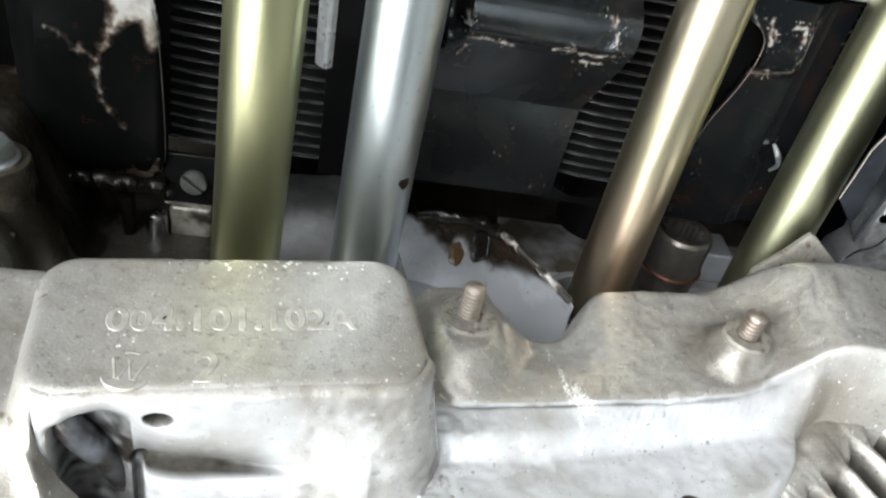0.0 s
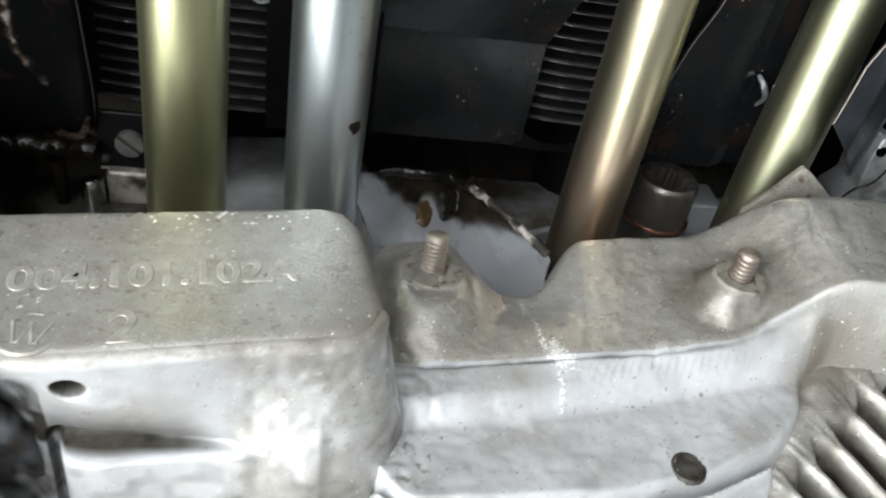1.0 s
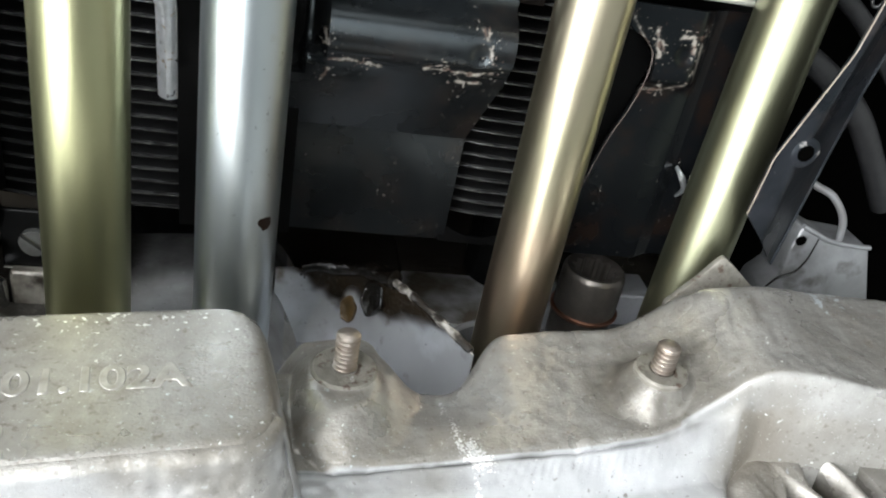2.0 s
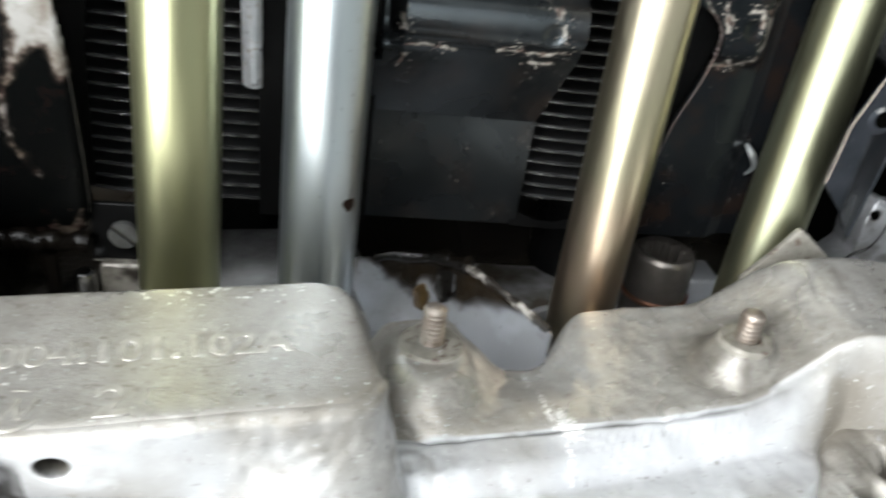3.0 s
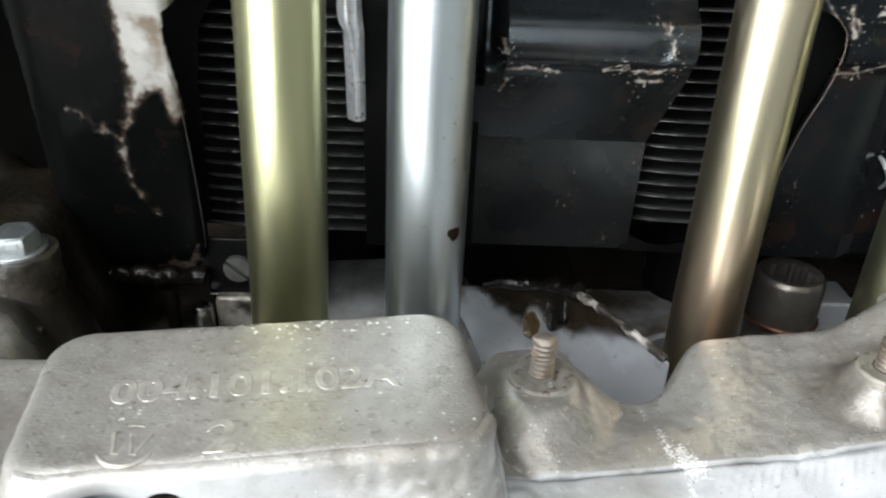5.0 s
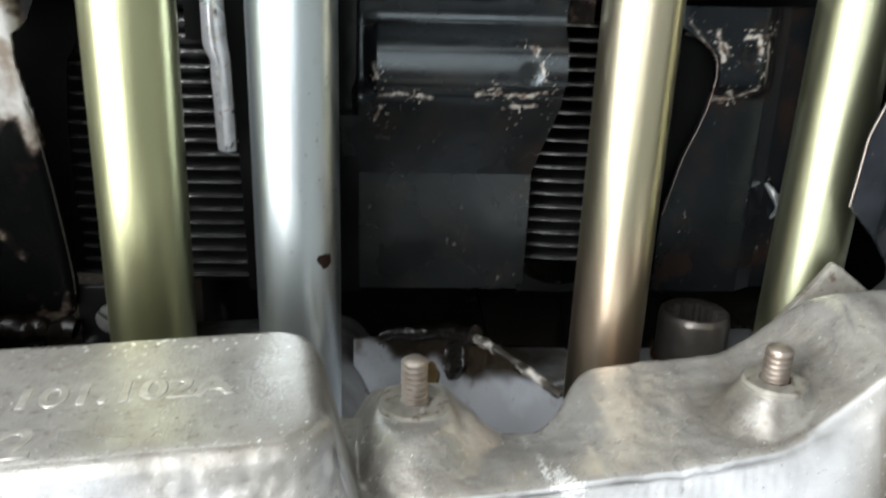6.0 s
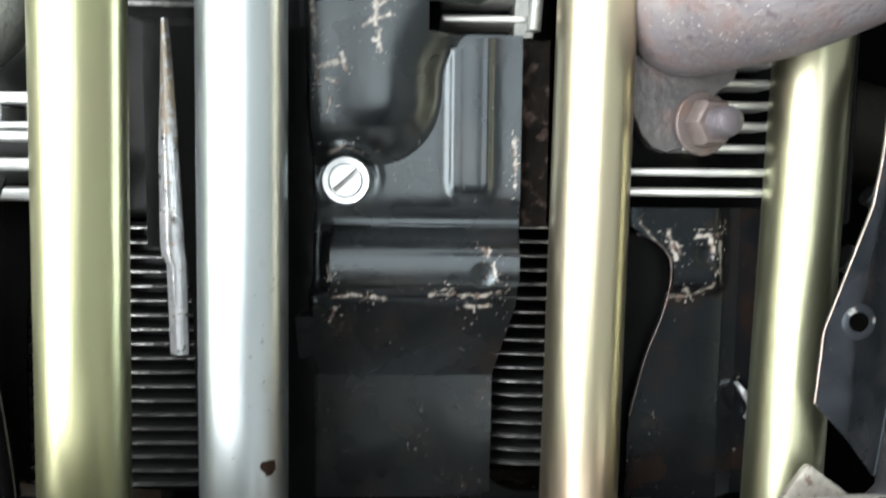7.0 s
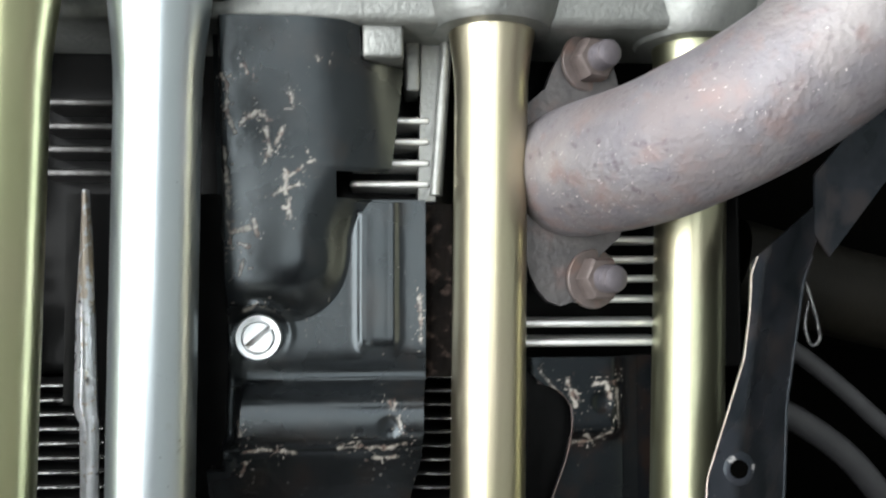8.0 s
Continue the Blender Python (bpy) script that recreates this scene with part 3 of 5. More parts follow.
    # uneven casting skin
    return z + (1 - 0.85 * sig((z - PAD_TOP + 0.0015) / 0.0003)) * (0.00028 * vnoise(u, v, 0.011, 1) + 0.00018 * vnoise(u, v, 0.004, 2) + 0.00010 * vnoise(u, v, 0.0017, 3))


def ribs_axes(p, q):
    return 0.1597 + 0.63 * p + 0.78 * q, 0.1450 - 0.78 * p + 0.63 * q


def ribs_surface(p, q):
    """The ribbed side: p runs along the ribs, q across them."""
    u, v = ribs_axes(p, q)
    pitch = 0.0095
    cell = np.mod(q + 0.5 * pitch, pitch) - 0.5 * pitch
    low = q < 0.030
    along = p - 0.0012 * np.sin(q * 900)
    slot = sig((0.0027 - np.hypot(np.minimum(along - 0.0035, 0), cell)) / 0.00045) * low
    rib = 0.5 * pitch - np.abs(cell)
    hump = 0.0015 * np.clip(1 - (rib / 0.0024) ** 2, 0, 1) * sig((along - 0.0045) / 0.0022) * low
    crease = 0.00022 * np.exp(-((rib - 0.0012) / 0.0006) ** 2) * sig((along + 0.004) / 0.002) * low
    z = 1.0350 - 0.5 * np.clip(0.158 - v, -0.003, 1) + 0.003 * np.clip((u - 0.165) / 0.02, 0, 1) + 0.0002 * vnoise(u, v, 0.003, 12)
    z = z - 1.2 * soft(v - 0.1600, 0.0012) + hump + crease - 0.010 * slot * np.clip((along + 0.001) / 0.006, 0.3, 1) - 1.1 * soft(0.1505 - 0.69 * (0.15 - v) - u, 0.0025)
    return u - 0.03, v - 0.2, z - 0.9


def row_shift(u):
    """Lets the rows of the casting's mesh follow the pad's and the ridge's edges."""
    right = ridge_front(u) - 0.1525 + 0.167 * (0.034 + 0.0125)
    left = 0.167 * (np.clip(u, -0.07, 1) + 0.0125)
    w = np.clip((u - 0.028) / 0.012, 0, 1)
    return left * (1 - w) + right * w


def top_keep(u, s):
    v = s + row_shift(u)
    pa, pw = pad_axes(u, v)
    bore = np.hypot(u - 0.1115, v - 0.1274) < 0.0036
    d = rbox(pa, pw, 0.0, 0.0008, 0.0462, 0.0243, 0.011)
    return ~(pad_rim(pa, pw) & (d > -0.0014) & (d < 0.0007) & (pa > -0.0400)) & ~bore


def front_depth(a, z):
    """The skin of the pad's front: its depth in the pad's own axes."""
    w = -0.0238 + 0.0 * a + 0.00025 * vnoise(a, z, 0.006, 5) + (0.00016 * vnoise(a, z, 0.0022, 6) + 0.00030 * vnoise(a, z, 0.0026, 16) * sig((a - 0.030) / 0.003) * sig((1.0600 - z) / 0.001)) * sig((a - 0.012) / 0.002)
    w = w - np.clip((PAD_TOP - z) / 4.4 - 0.0014, 0, 1) * np.clip((a - 0.013) / 0.018, 0, 1) ** 1.5
    pocket = rbox(a, z, -0.0310, 1.0350, 0.0080, 0.0214, 0.006)
    w = w + 0.0100 * sig(-(pocket + 0.0008) / (0.0007 + 0.0022 * np.clip((a + 0.036) / 0.010, 0, 1)))
    w = w + 0.0040 * sig((0.0011 - np.abs(a + 0.0216)) / 0.0002) * sig((1.0385 - z) / 0.0003)
    hole = np.hypot(a + 0.0166, (z - 1.0560) * 1.15) - 0.0024
    w = w + 0.012 * sig(-hole / 0.00022)
    head = 1.0535 - 0.0085 * np.clip((a + 0.020) / 0.034, 0, 1)
    groove = np.clip((head - z) / (head - 1.0362), 0, 1) ** 1.7 * sig((z - 1.0362) / 0.0003) * np.clip((0.0150 - a) / 0.030, 0, 1) ** 0.6
    w = w + 0.0065 * groove * sig((a + 0.0225) / 0.001)
    ledge = sig((1.0362 - z) / 0.0003) * sig((a + 0.0200) / 0.0004) * sig((0.0165 - a) / 0.0012)
    w = w - 0.0020 * ledge
    reach = 0.0072 + 0.36 * np.clip(1.0510 - z, 0, 1)
    low = np.clip((1.0525 - z) / 0.024, 0, 1)
    w = w - 0.0032 * np.exp(-np.abs((a - 0.0245) / reach) ** 2.6) * low * low * (3 - 2 * low) * sig((0.0312 - a) / 0.0013)
    w = w + 0.011 - np.sqrt(np.clip(0.011 ** 2 - np.clip(-0.0352 - a, 0, 0.011) ** 2, 1e-8, 1))
    roll = np.clip((z - 1.0612) / (PAD_TOP - 1.0612), 0, 1)
    w = w + 0.0006 * np.clip((a - 0.0500) / 0.0015, 0, 1)
    return w + 0.0024 * (1 - np.sqrt(np.clip(1 - roll ** 2, 0, 1))) 


def front_skin(a, z):
    c, s = math.cos(radians(PAD_TURN)), math.sin(radians(PAD_TURN))
    w = front_depth(a, z)
    out, turn = -0.0125 - w, np.clip((a - 0.0352) / 0.011, 0, 2)
    a, w = np.minimum(a, 0.0352) + out * np.sin(turn), -0.0125 - out * np.cos(turn)
    return PAD_U + c * a - s * w - 0.03, PAD_V + s * a + c * w - 0.2, z - 0.9 - 0.0002


us, vs = np.arange(-0.18, 0.235, 0.0006), np.arange(0.065, 0.285, 0.0006)


def case_top(u, s):
    v = s + row_shift(u)
    return u - 0.03, v - 0.2, case_height(u, v) - 0.9


casting = grid_mesh("casting", us, vs, case_top, CASE, top_keep)
casting.parent = crankcase
co = np.zeros(len(casting.data.vertices) * 3)
casting.data.vertices.foreach_get("co", co)
cu, cv, cz = (co.reshape(-1, 3) + np.array([0.03, 0.2, 0.9])).T
is_flange = (cu > 0.034) & (cu < 0.153) & (cv < ridge_front(cu) + 0.0002) & (cz > 1.016) | (cu > 0.137) & (np.abs(cv - ridge_front(cu)) < 0.0013) & (cz > 1.035)
behind = sig((cv - 0.212) / 0.002) * (cu < 0.036) * (cz < 1.030)
machined = casting.data.attributes.new("machined", "FLOAT", "POINT")
machined.data.foreach_set("value", (is_flange * sig((0.1475 - cu) / 0.003).clip(0.25, 1) + behind * sig((cu + 0.016) / 0.002) + 0.05 * sig((cu - 0.150) / 0.003) * (cv < ridge_front(cu)) * (cz > 1.015)).clip(0, 1).astype(np.float32))
grime_shade = casting.data.attributes.new("grime_shade", "FLOAT", "POINT")
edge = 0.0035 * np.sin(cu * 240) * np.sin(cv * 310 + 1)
grime_shade.data.foreach_set("value", (1.15 + 0.3 * vnoise(cu, cv, 0.009, 21)).clip(0, 1) * (behind * (0.92 * sig((-0.016 - cu) / 0.002) + (0.24 + 0.10 * vnoise(cu, cv, 0.006, 27) + 0.5 * sig((cv - 0.256) / 0.003)) * sig((cu + 0.016) / 0.002)) + sig((-0.0715 + edge - cu) / 0.0015) * sig((cv + edge - 0.180 + 0.12 * (cu + 0.08)) / 0.004) + (0.55 + 0.5 * vnoise(cu, cv, 0.005, 22)) * np.exp(-((cv - ridge_front(cu) + 0.0007) / 0.0005) ** 2) * sig((cu - 0.036) / 0.002) * sig((0.135 - cu) / 0.008)).clip(0, 1).astype(np.float32))

away = np.hypot(cu - 0.1345, cv - 0.1745)
dirt_shade = casting.data.attributes.new("dirt_shade", "FLOAT", "POINT")
# Ring on the second boss: collar dirt plus recess shade put into the colour.
dirt_shade.data.foreach_set("value", ((0.85 + 0.25 * vnoise(cu, cv, 0.003, 23)) * 0.85 * sig((0.0165 - away) / 0.0020) * sig((away - 0.0070) / 0.0004)).clip(0, 1).astype(np.float32))

ps, qs = np.arange(-0.040, 0.085, 0.0006), np.arange(-0.055, 0.060, 0.0004)


def ribs_keep(p, q):
    u, v = ribs_axes(p, q)
    return (u > 0.1430 - 0.69 * (0.15 - v)) & (v < 0.1635) & (v > 0.075) & (u < 0.234)


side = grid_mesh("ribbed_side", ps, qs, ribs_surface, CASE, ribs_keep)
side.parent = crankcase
co = np.zeros(len(side.data.vertices) * 3)
side.data.vertices.foreach_get("co", co)
ru, rv, rz = (co.reshape(-1, 3) + np.array([0.03, 0.2, 0.9])).T
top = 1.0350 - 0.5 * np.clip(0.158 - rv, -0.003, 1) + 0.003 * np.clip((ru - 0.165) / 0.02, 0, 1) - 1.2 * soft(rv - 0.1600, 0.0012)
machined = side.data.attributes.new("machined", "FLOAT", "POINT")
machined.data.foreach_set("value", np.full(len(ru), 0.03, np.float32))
grime_shade = side.data.attributes.new("grime_shade", "FLOAT", "POINT")
# Slots darken with depth: shade put into the colour.
grime_shade.data.foreach_set("value", np.clip((top - 0.0012 - rz) / 0.004, 0, 1) * sig((ru - 0.1515 + 0.69 * (0.15 - rv)) / 0.0004).astype(np.float32))

dirt_shade = side.data.attributes.new("dirt_shade", "FLOAT", "POINT")
# Random dull mottling over the whole ribbed side.
dirt_shade.data.foreach_set("value", (0.45 + 0.35 * vnoise(ru, rv, 0.006, 25)).clip(0, 1).astype(np.float32))

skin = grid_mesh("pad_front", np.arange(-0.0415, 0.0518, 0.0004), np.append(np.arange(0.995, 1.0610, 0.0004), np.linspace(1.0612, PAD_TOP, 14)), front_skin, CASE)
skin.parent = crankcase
co = np.zeros(len(skin.data.vertices) * 3)
skin.data.vertices.foreach_get("co", co)
su, sv, sz = (co.reshape(-1, 3) + np.array([0.03, 0.2, 0.9])).T
sa, sw = pad_axes(su, sv)
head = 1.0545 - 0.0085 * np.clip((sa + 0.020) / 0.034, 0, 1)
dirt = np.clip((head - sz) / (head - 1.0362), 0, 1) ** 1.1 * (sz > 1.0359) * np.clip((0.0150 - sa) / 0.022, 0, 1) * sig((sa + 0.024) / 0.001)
machined = skin.data.attributes.new("machined", "FLOAT", "POINT")
machined.data.foreach_set("value", ((0.35 + 0.6 * sig((0.013 - sa) / 0.001)) * sig((1.0622 - sz + 0.0006 * vnoise(sa, sz, 0.004, 14)) / 0.0004) + 0.25 * vnoise(sa, sz, 0.005, 15)).clip(0, 1).astype(np.float32))
grime_shade = skin.data.attributes.new("grime_shade", "FLOAT", "POINT")
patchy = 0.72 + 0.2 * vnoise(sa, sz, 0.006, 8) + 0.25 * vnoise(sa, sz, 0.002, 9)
# Groove dirt, plus shade painted by depth into the pocket, slit and hole.
grime_shade.data.foreach_set("value", np.clip(0.8 * dirt * (0.92 + 0.15 * vnoise(sa, sz, 0.003, 24)) + np.maximum(np.maximum(np.clip((sw + 0.0228) / 0.005, 0, 0.92) * (sz < 1.0585) * (sa < -0.0225), 0.8 * (np.abs(sa + 0.0216) < 0.0013) * (sz < 1.0387)), 0.0) * patchy + 0.5 * sig((sz - 1.0358) / 0.0001) * sig((1.0370 - sz) / 0.0002) * sig((0.010 - sa) / 0.002) * sig((sa + 0.021) / 0.001) + sig((0.0031 - np.hypot(sa + 0.0166, (sz - 1.0560) * 1.15)) / 0.00012), 0, 1).astype(np.float32))
dirt_shade = skin.data.attributes.new("dirt_shade", "FLOAT", "POINT")
# Matt darkening of groove and hole as painted shade, plus random mottling.
dirt_shade.data.foreach_set("value", np.clip(0.9 * sig((0.0032 - np.hypot(sa + 0.0166, (sz - 1.0560) * 1.15)) / 0.00012) + 0.55 * dirt + 0.45 * np.clip(vnoise(sa, sz, 0.007, 26), 0, 1) * sig((sa - 0.012) / 0.003) + 0.5 * np.clip(vnoise(sa, sz, 0.0035, 28) - 0.1, 0, 1) * sig((1.0350 - sz) / 0.0006), 0, 1).astype(np.float32))
bore = lathe(bmesh.new(), [(0.0046, -0.0010), (0.0043, 0.0001), (0.0036, 0.0001), (0.0033, -0.0006), (0.0031, -0.016), (0.0004, -0.017)], 36, CASE_BACK @ Matrix.Translation((0.1115, 0.1274, 1.0289)))
part("edge_hole", bore, mat("bore_alloy", (0.05, 0.046, 0.04), 0.45, 0.3, (0.10, 0.095, 0.085), 200, 0.5, 0.0003, 600, (0.03, 0.025, 0.02), 150, (0.45, 0.6), 0.1), crankcase, "dark round hole through the flange edge")
plug = bmesh.new()
c, d = math.cos(radians(PAD_TURN)), math.sin(radians(PAD_TURN))
sweep(plug, [(PAD_U + c * a - d * w - 0.03, PAD_V + d * a + c * w - 0.2, z - 0.9) for a, w, z in ((-0.0392, -0.0130, 1.0545), (-0.0372, -0.0160, 1.0510), (-0.0340, -0.0172, 1.0455), (-0.0305, -0.0168, 1.0395), (-0.0275, -0.0158, 1.0330), (-0.0255, -0.0145, 1.0240))], [0.0022, 0.0032, 0.0036, 0.0036, 0.0034, 0.0030], 24, 6)
part("drain_plug", plug, mat("oily_plug", (0.040, 0.041, 0.045), 0.30, 0.4, (0.13, 0.138, 0.152), 130, 0.3, 0.0009, 190, (0.028, 0.022, 0.017), 150, (0.46, 0.66), 0.12), crankcase, "oily grey plug in a pocket")

bm = bmesh.new()
box(bm, (-0.179, 0.075, 0.90), (0.234, 0.283, 0.988), 0.004)
bm.transform(CASE_BACK)
part("lower_body", bm, CAST, crankcase)


def lettering(text, u, v, z, height, turn, parent):
    curve = bpy.data.curves.new("lettering", "FONT")
    curve.body, curve.size, curve.extrude, curve.bevel_depth, curve.offset = text, height * 1.42, 0.0002, 0.00030, 0.0001
    curve.align_x, curve.align_y, curve.space_character = "CENTER", "CENTER", 1.02
    tmp = new("lettering", curve)
    me = bpy.data.meshes.new_from_object(tmp.evaluated_get(bpy.context.evaluated_depsgraph_get()))
    bpy.data.objects.remove(tmp)
    me.materials.clear()
    me.materials.append(LETTER)
    ob = new("cast_lettering", me)
    ob.parent = parent
    ob.matrix_basis = CASE_BACK @ pose(u, v, z, 0, 0, turn)
    return tagged(ob, "raised casting number")


PAD_Z = PAD_TOP - 0.00032
lettering("004.101.102A", -0.0128, 0.1450, PAD_Z, 0.0070, 9.0, crankcase)
lettering("2", -0.0163, 0.1290, PAD_Z, 0.0085, 9.0, crankcase)
# round cast mark
bm = bmesh.new()
for a0, a1, r in ((200, 345, 0.00050), (70, 110, 0.00035), (130, 165, 0.00020), (10, 40, 0.00022)):
    sweep(bm, [(-0.0327 + 0.0053 * math.cos(radians(k)), 0.1262 + 0.0053 * math.sin(radians(k)), PAD_Z + 0.0001) for k in np.linspace(a0, a1, 9)], [r * 0.3] + [r] * 7 + [r * 0.3], 8, 2)
for x0, x1 in ((-0.0034, -0.0018), (0.0004, -0.0012), (-0.0002, 0.0014), (0.0036, 0.0020)):
    sweep(bm, [(-0.0327 + x0, 0.1292, PAD_Z + 0.0002), (-0.0327 + x1, 0.1236, PAD_Z + 0.0002)], 0.00040, 8, 2)
bm.transform(CASE_BACK)
part("cast_roundel", bm, LETTER, crankcase, "worn round cast mark")
# worn unreadable row along the back edge
rng = random.Random(4)
for k in range(9):
    a = -0.019 + k * 0.0052 + rng.uniform(-0.0008, 0.0008)
    bm = bmesh.new()
    w = rng.uniform(0.0010, 0.0022)
    base = Vector((a, 0.1650 + 0.167 * (a + 0.0125), 1.0633))
    sweep(bm, [base + Vector((-w, -0.165 * w, 0)), base, base + Vector((w, 0.165 * w, 0))], 0.0006, 8, 2)
    bm.transform(CASE_BACK)
    part("cast_bar", bm, LETTER, crankcase)


def thread(bm, r, z0, z1, pitch=0.0014, n=20):
    prof = [(r * 0.8, z0)]
    z = z0
    while z < z1 - pitch:
        prof += [(r * 0.74, z + 0.1 * pitch), (r, z + 0.45 * pitch), (r, z + 0.6 * pitch), (r * 0.74, z + 0.95 * pitch)]
        z += pitch
    prof += [(r * 0.95, z1 - 0.0012), (r * 0.90, z1 - 0.0006), (r * 0.62, z1), (r * 0.2, z1 + 0.0002)]
    return lathe(bm, prof, n)


COLLAR = mat("dirty_collar", (0.16, 0.148, 0.125), 0.45, 0.4, (0.27, 0.255, 0.225), 300, 0.5, 0.0004, 700, (0.09, 0.06, 0.045), 420, (0.58, 0.68), 0.1)


def stud(u, v, z, height, label, rim, tilt=(0, 0)):
    t = thing("threaded_stud", label, "stud", "case studs", at=pose(u, v, z, *tilt))
    part("shank", thread(bmesh.new(), 0.0032, -0.001, height), STUD, t)
    part("collar", lathe(bmesh.new(), [(rim, -0.0012), (rim + 0.0001, 0.0002), (rim - 0.0005, 0.0008), (0.0036, 0.0009), (0.0034, 0.0002)], 36), COLLAR, t, "dirty flat collar")
    return t


stud(0.0507, 0.1805, 1.0416, 0.0120, "worn threaded steel stud on a case boss", 0.0087)
stud(0.1345, 0.1745, 1.0506, 0.0094, "short rusty threaded stud on a case boss", 0.0073)

# ---- pushrod tubes ----
def pushrod_tube(a, b, r, material, label, top=1.2285, flare=0.0205):
    a, b = Vector(a), Vector(b)
    d = (b - a).normalized()
    lo, hi = a + d * ((0.99 - a.z) / d.z), a + d * ((top - a.z) / d.z)
    h = (hi - lo).length
    turn = d.to_track_quat("Z", "Y").to_matrix().to_4x4()
    t = thing("pushrod_tube", label, "tube", "pushrod tubes", at=Matrix.Translation(lo) @ turn)
    prof = [(r * 1.0, 0.0), (r, 0.02), (r, h - flare - 0.0006), (r * 1.012, h - flare), (r * 1.02, h - flare * 0.8), (r * 1.07, h - flare * 0.55), (r * 1.17, h - flare * 0.2), (r * 1.22, h)]
    part("tube_wall", lathe(bmesh.new(), prof, 64), material, t)
    part("seal", lathe(bmesh.new(), [(r * 1.0, 0.0), (r * 1.28, 0.0), (r * 1.3, 0.010), (r * 1.2, 0.016), (r * 1.01, 0.018)], 40), RUBBER, t, "dark rubber seal ring")
    return t


pushrod_tube((-0.0183, 0.2093, 1.03), (-0.0139, 0.2048, 1.2), 0.0108, TUBE_GOLD, "yellow-green zinc plated pushrod tube, clean and shiny", 1.2310, 0.0275)
pushrod_tube((0.0197, 0.2158, 1.03), (0.0208, 0.2161, 1.2), 0.0111, TUBE_BLUE, "bluish silver zinc plated pushrod tube with small stains", 1.2310, 0.0275)
pushrod_tube((0.1084, 0.2274, 1.03), (0.1114, 0.2317, 1.2), 0.0106, TUBE_PINK, "golden zinc plated pushrod tube with a bronze tint")
pushrod_tube((0.1644, 0.2268, 1.03), (0.1736, 0.2377, 1.2), 0.0104, TUBE_OLD, "dulled golden zinc plated pushrod tube behind the exhaust pipe")

# ---- deck behind the tubes ----
deck = thing("cylinder_deck", "grey alloy cylinder deck of the crankcase, oily at one side", "engine block", at=Matrix.Translation((0.05, 0.29, 0.985)))
bm = bmesh.new()
box(bm, (-0.072, -0.10, 0.0), (0.19, -0.0242, 0.0105), 0.001)
part("deck_plate", bm, DECK, deck)
OILY = mat("oily_deck", (0.012, 0.0105, 0.009), 0.22, 0.0, (0.030, 0.026, 0.021), 60, 0.4, 0.0004, 300, (0.012, 0.009, 0.006), 50, (0.45, 0.6), 0.15)
bm = bmesh.new()
box(bm, (-0.20, -0.10, 0.0), (-0.0722, 0.11, 0.0105), 0.001)
part("oily_plate", bm, OILY, deck, "dark oily deck")
bm = bmesh.new()
box(bm, (-0.0718, -0.024, 0.0), (0.0330, 0.11, 0.0100), 0.001)
part("oily_plate", bm, OILY, deck, "dark oily deck")
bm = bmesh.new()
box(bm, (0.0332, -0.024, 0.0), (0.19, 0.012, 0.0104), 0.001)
# This plate carries the shroud's shade in its colour.
part("deck_plate", bm, DECK_SHADED, deck, "grey stained deck, coloured darker for shade")
bm = bmesh.new()
box(bm, (0.0332, 0.0122, 0.0), (0.19, 0.11, 0.0100), 0.001)
part("oily_plate", bm, OILY, deck, "dark oily deck")

# ---- centre shroud ----
def dome(q):
    return 0.6 * q * q * (3 - 2 * q) + 0.4 * q


def shroud_depth(u, z):
    wide = 0.0235 + 0.018 * np.clip((z - 1.165) / 0.022, 0, 1) ** 2
    f = (np.clip(u - 0.0500, 0, 1) / (wide - 0.003)) ** 2.2 + (np.clip(1.164 - z, 0, 1) / 0.0220) ** 2.2
    swell = dome(np.clip(1 - f, 0, 1))
    upper = 0.2405 - 0.0080 * swell - 0.04 * np.clip(z - 1.150, 0, 0.03) * swell - 0.20 * soft(np.clip(z - 1.184, -0.05, 0.045), 0.004) * swell + (3.2 - 2.0 * np.clip((z - 1.180) / 0.02, 0, 1)) * np.clip(0.0500 - u, 0, 0.02) ** 2
    ribs = -0.0015 * sig(-rbox(u, z, 0.0785, 1.160, 0.0052, 0.0265, 0.004) / 0.0012) * (z < 1.1775) - 0.0004 * (np.exp(-((u - 0.0736) / 0.0011) ** 2) + np.exp(-((u - 0.0833) / 0.0011) ** 2)) * sig((z - 1.135) / 0.001) * (z < 1.1775)
    s = lambda a, w: 1 / (1 + np.exp(-(z - a) / w))
    low = 0.2466 + 0.08 * np.clip(1.0805 - z, 0, 1)
    em = 0.2305 - 0.0016 * (1 - np.clip((z - 1.1145) / 0.0078, -1, 1) ** 2) + 0.012 * np.clip((0.0405 - u) / 0.004, 0, 1)
    v = low + (0.2330 + 0.0135 * np.clip((1.106 - z) / 0.025, 0, 1) - low) * s(1.0805, 0.0004)
    v = v + (em - v) * s(1.1075, 0.0010)
    v = v + (0.243 - v) * s(1.1225, 0.0012)
    v = v + (upper + ribs - v) * s(1.1290, 0.0016)
    v = v + 0.016 * np.clip((0.0352 - u) / 0.0035, 0, 1) ** 1.5 * (z > 1.10)
    v = v - 0.0010 * np.exp(-((np.hypot(u - 0.044, z - 1.1378) - 0.0093) / 0.0012) ** 2) * sig((z - 1.1390) / 0.002)
    dimple = np.hypot(u - 0.082, z - 1.1128)
    v = v + 0.0010 * np.exp(-(dimple / 0.0028) ** 4)
    return v + 0.00003 * np.sin(u * 200) * np.sin(z * 150)


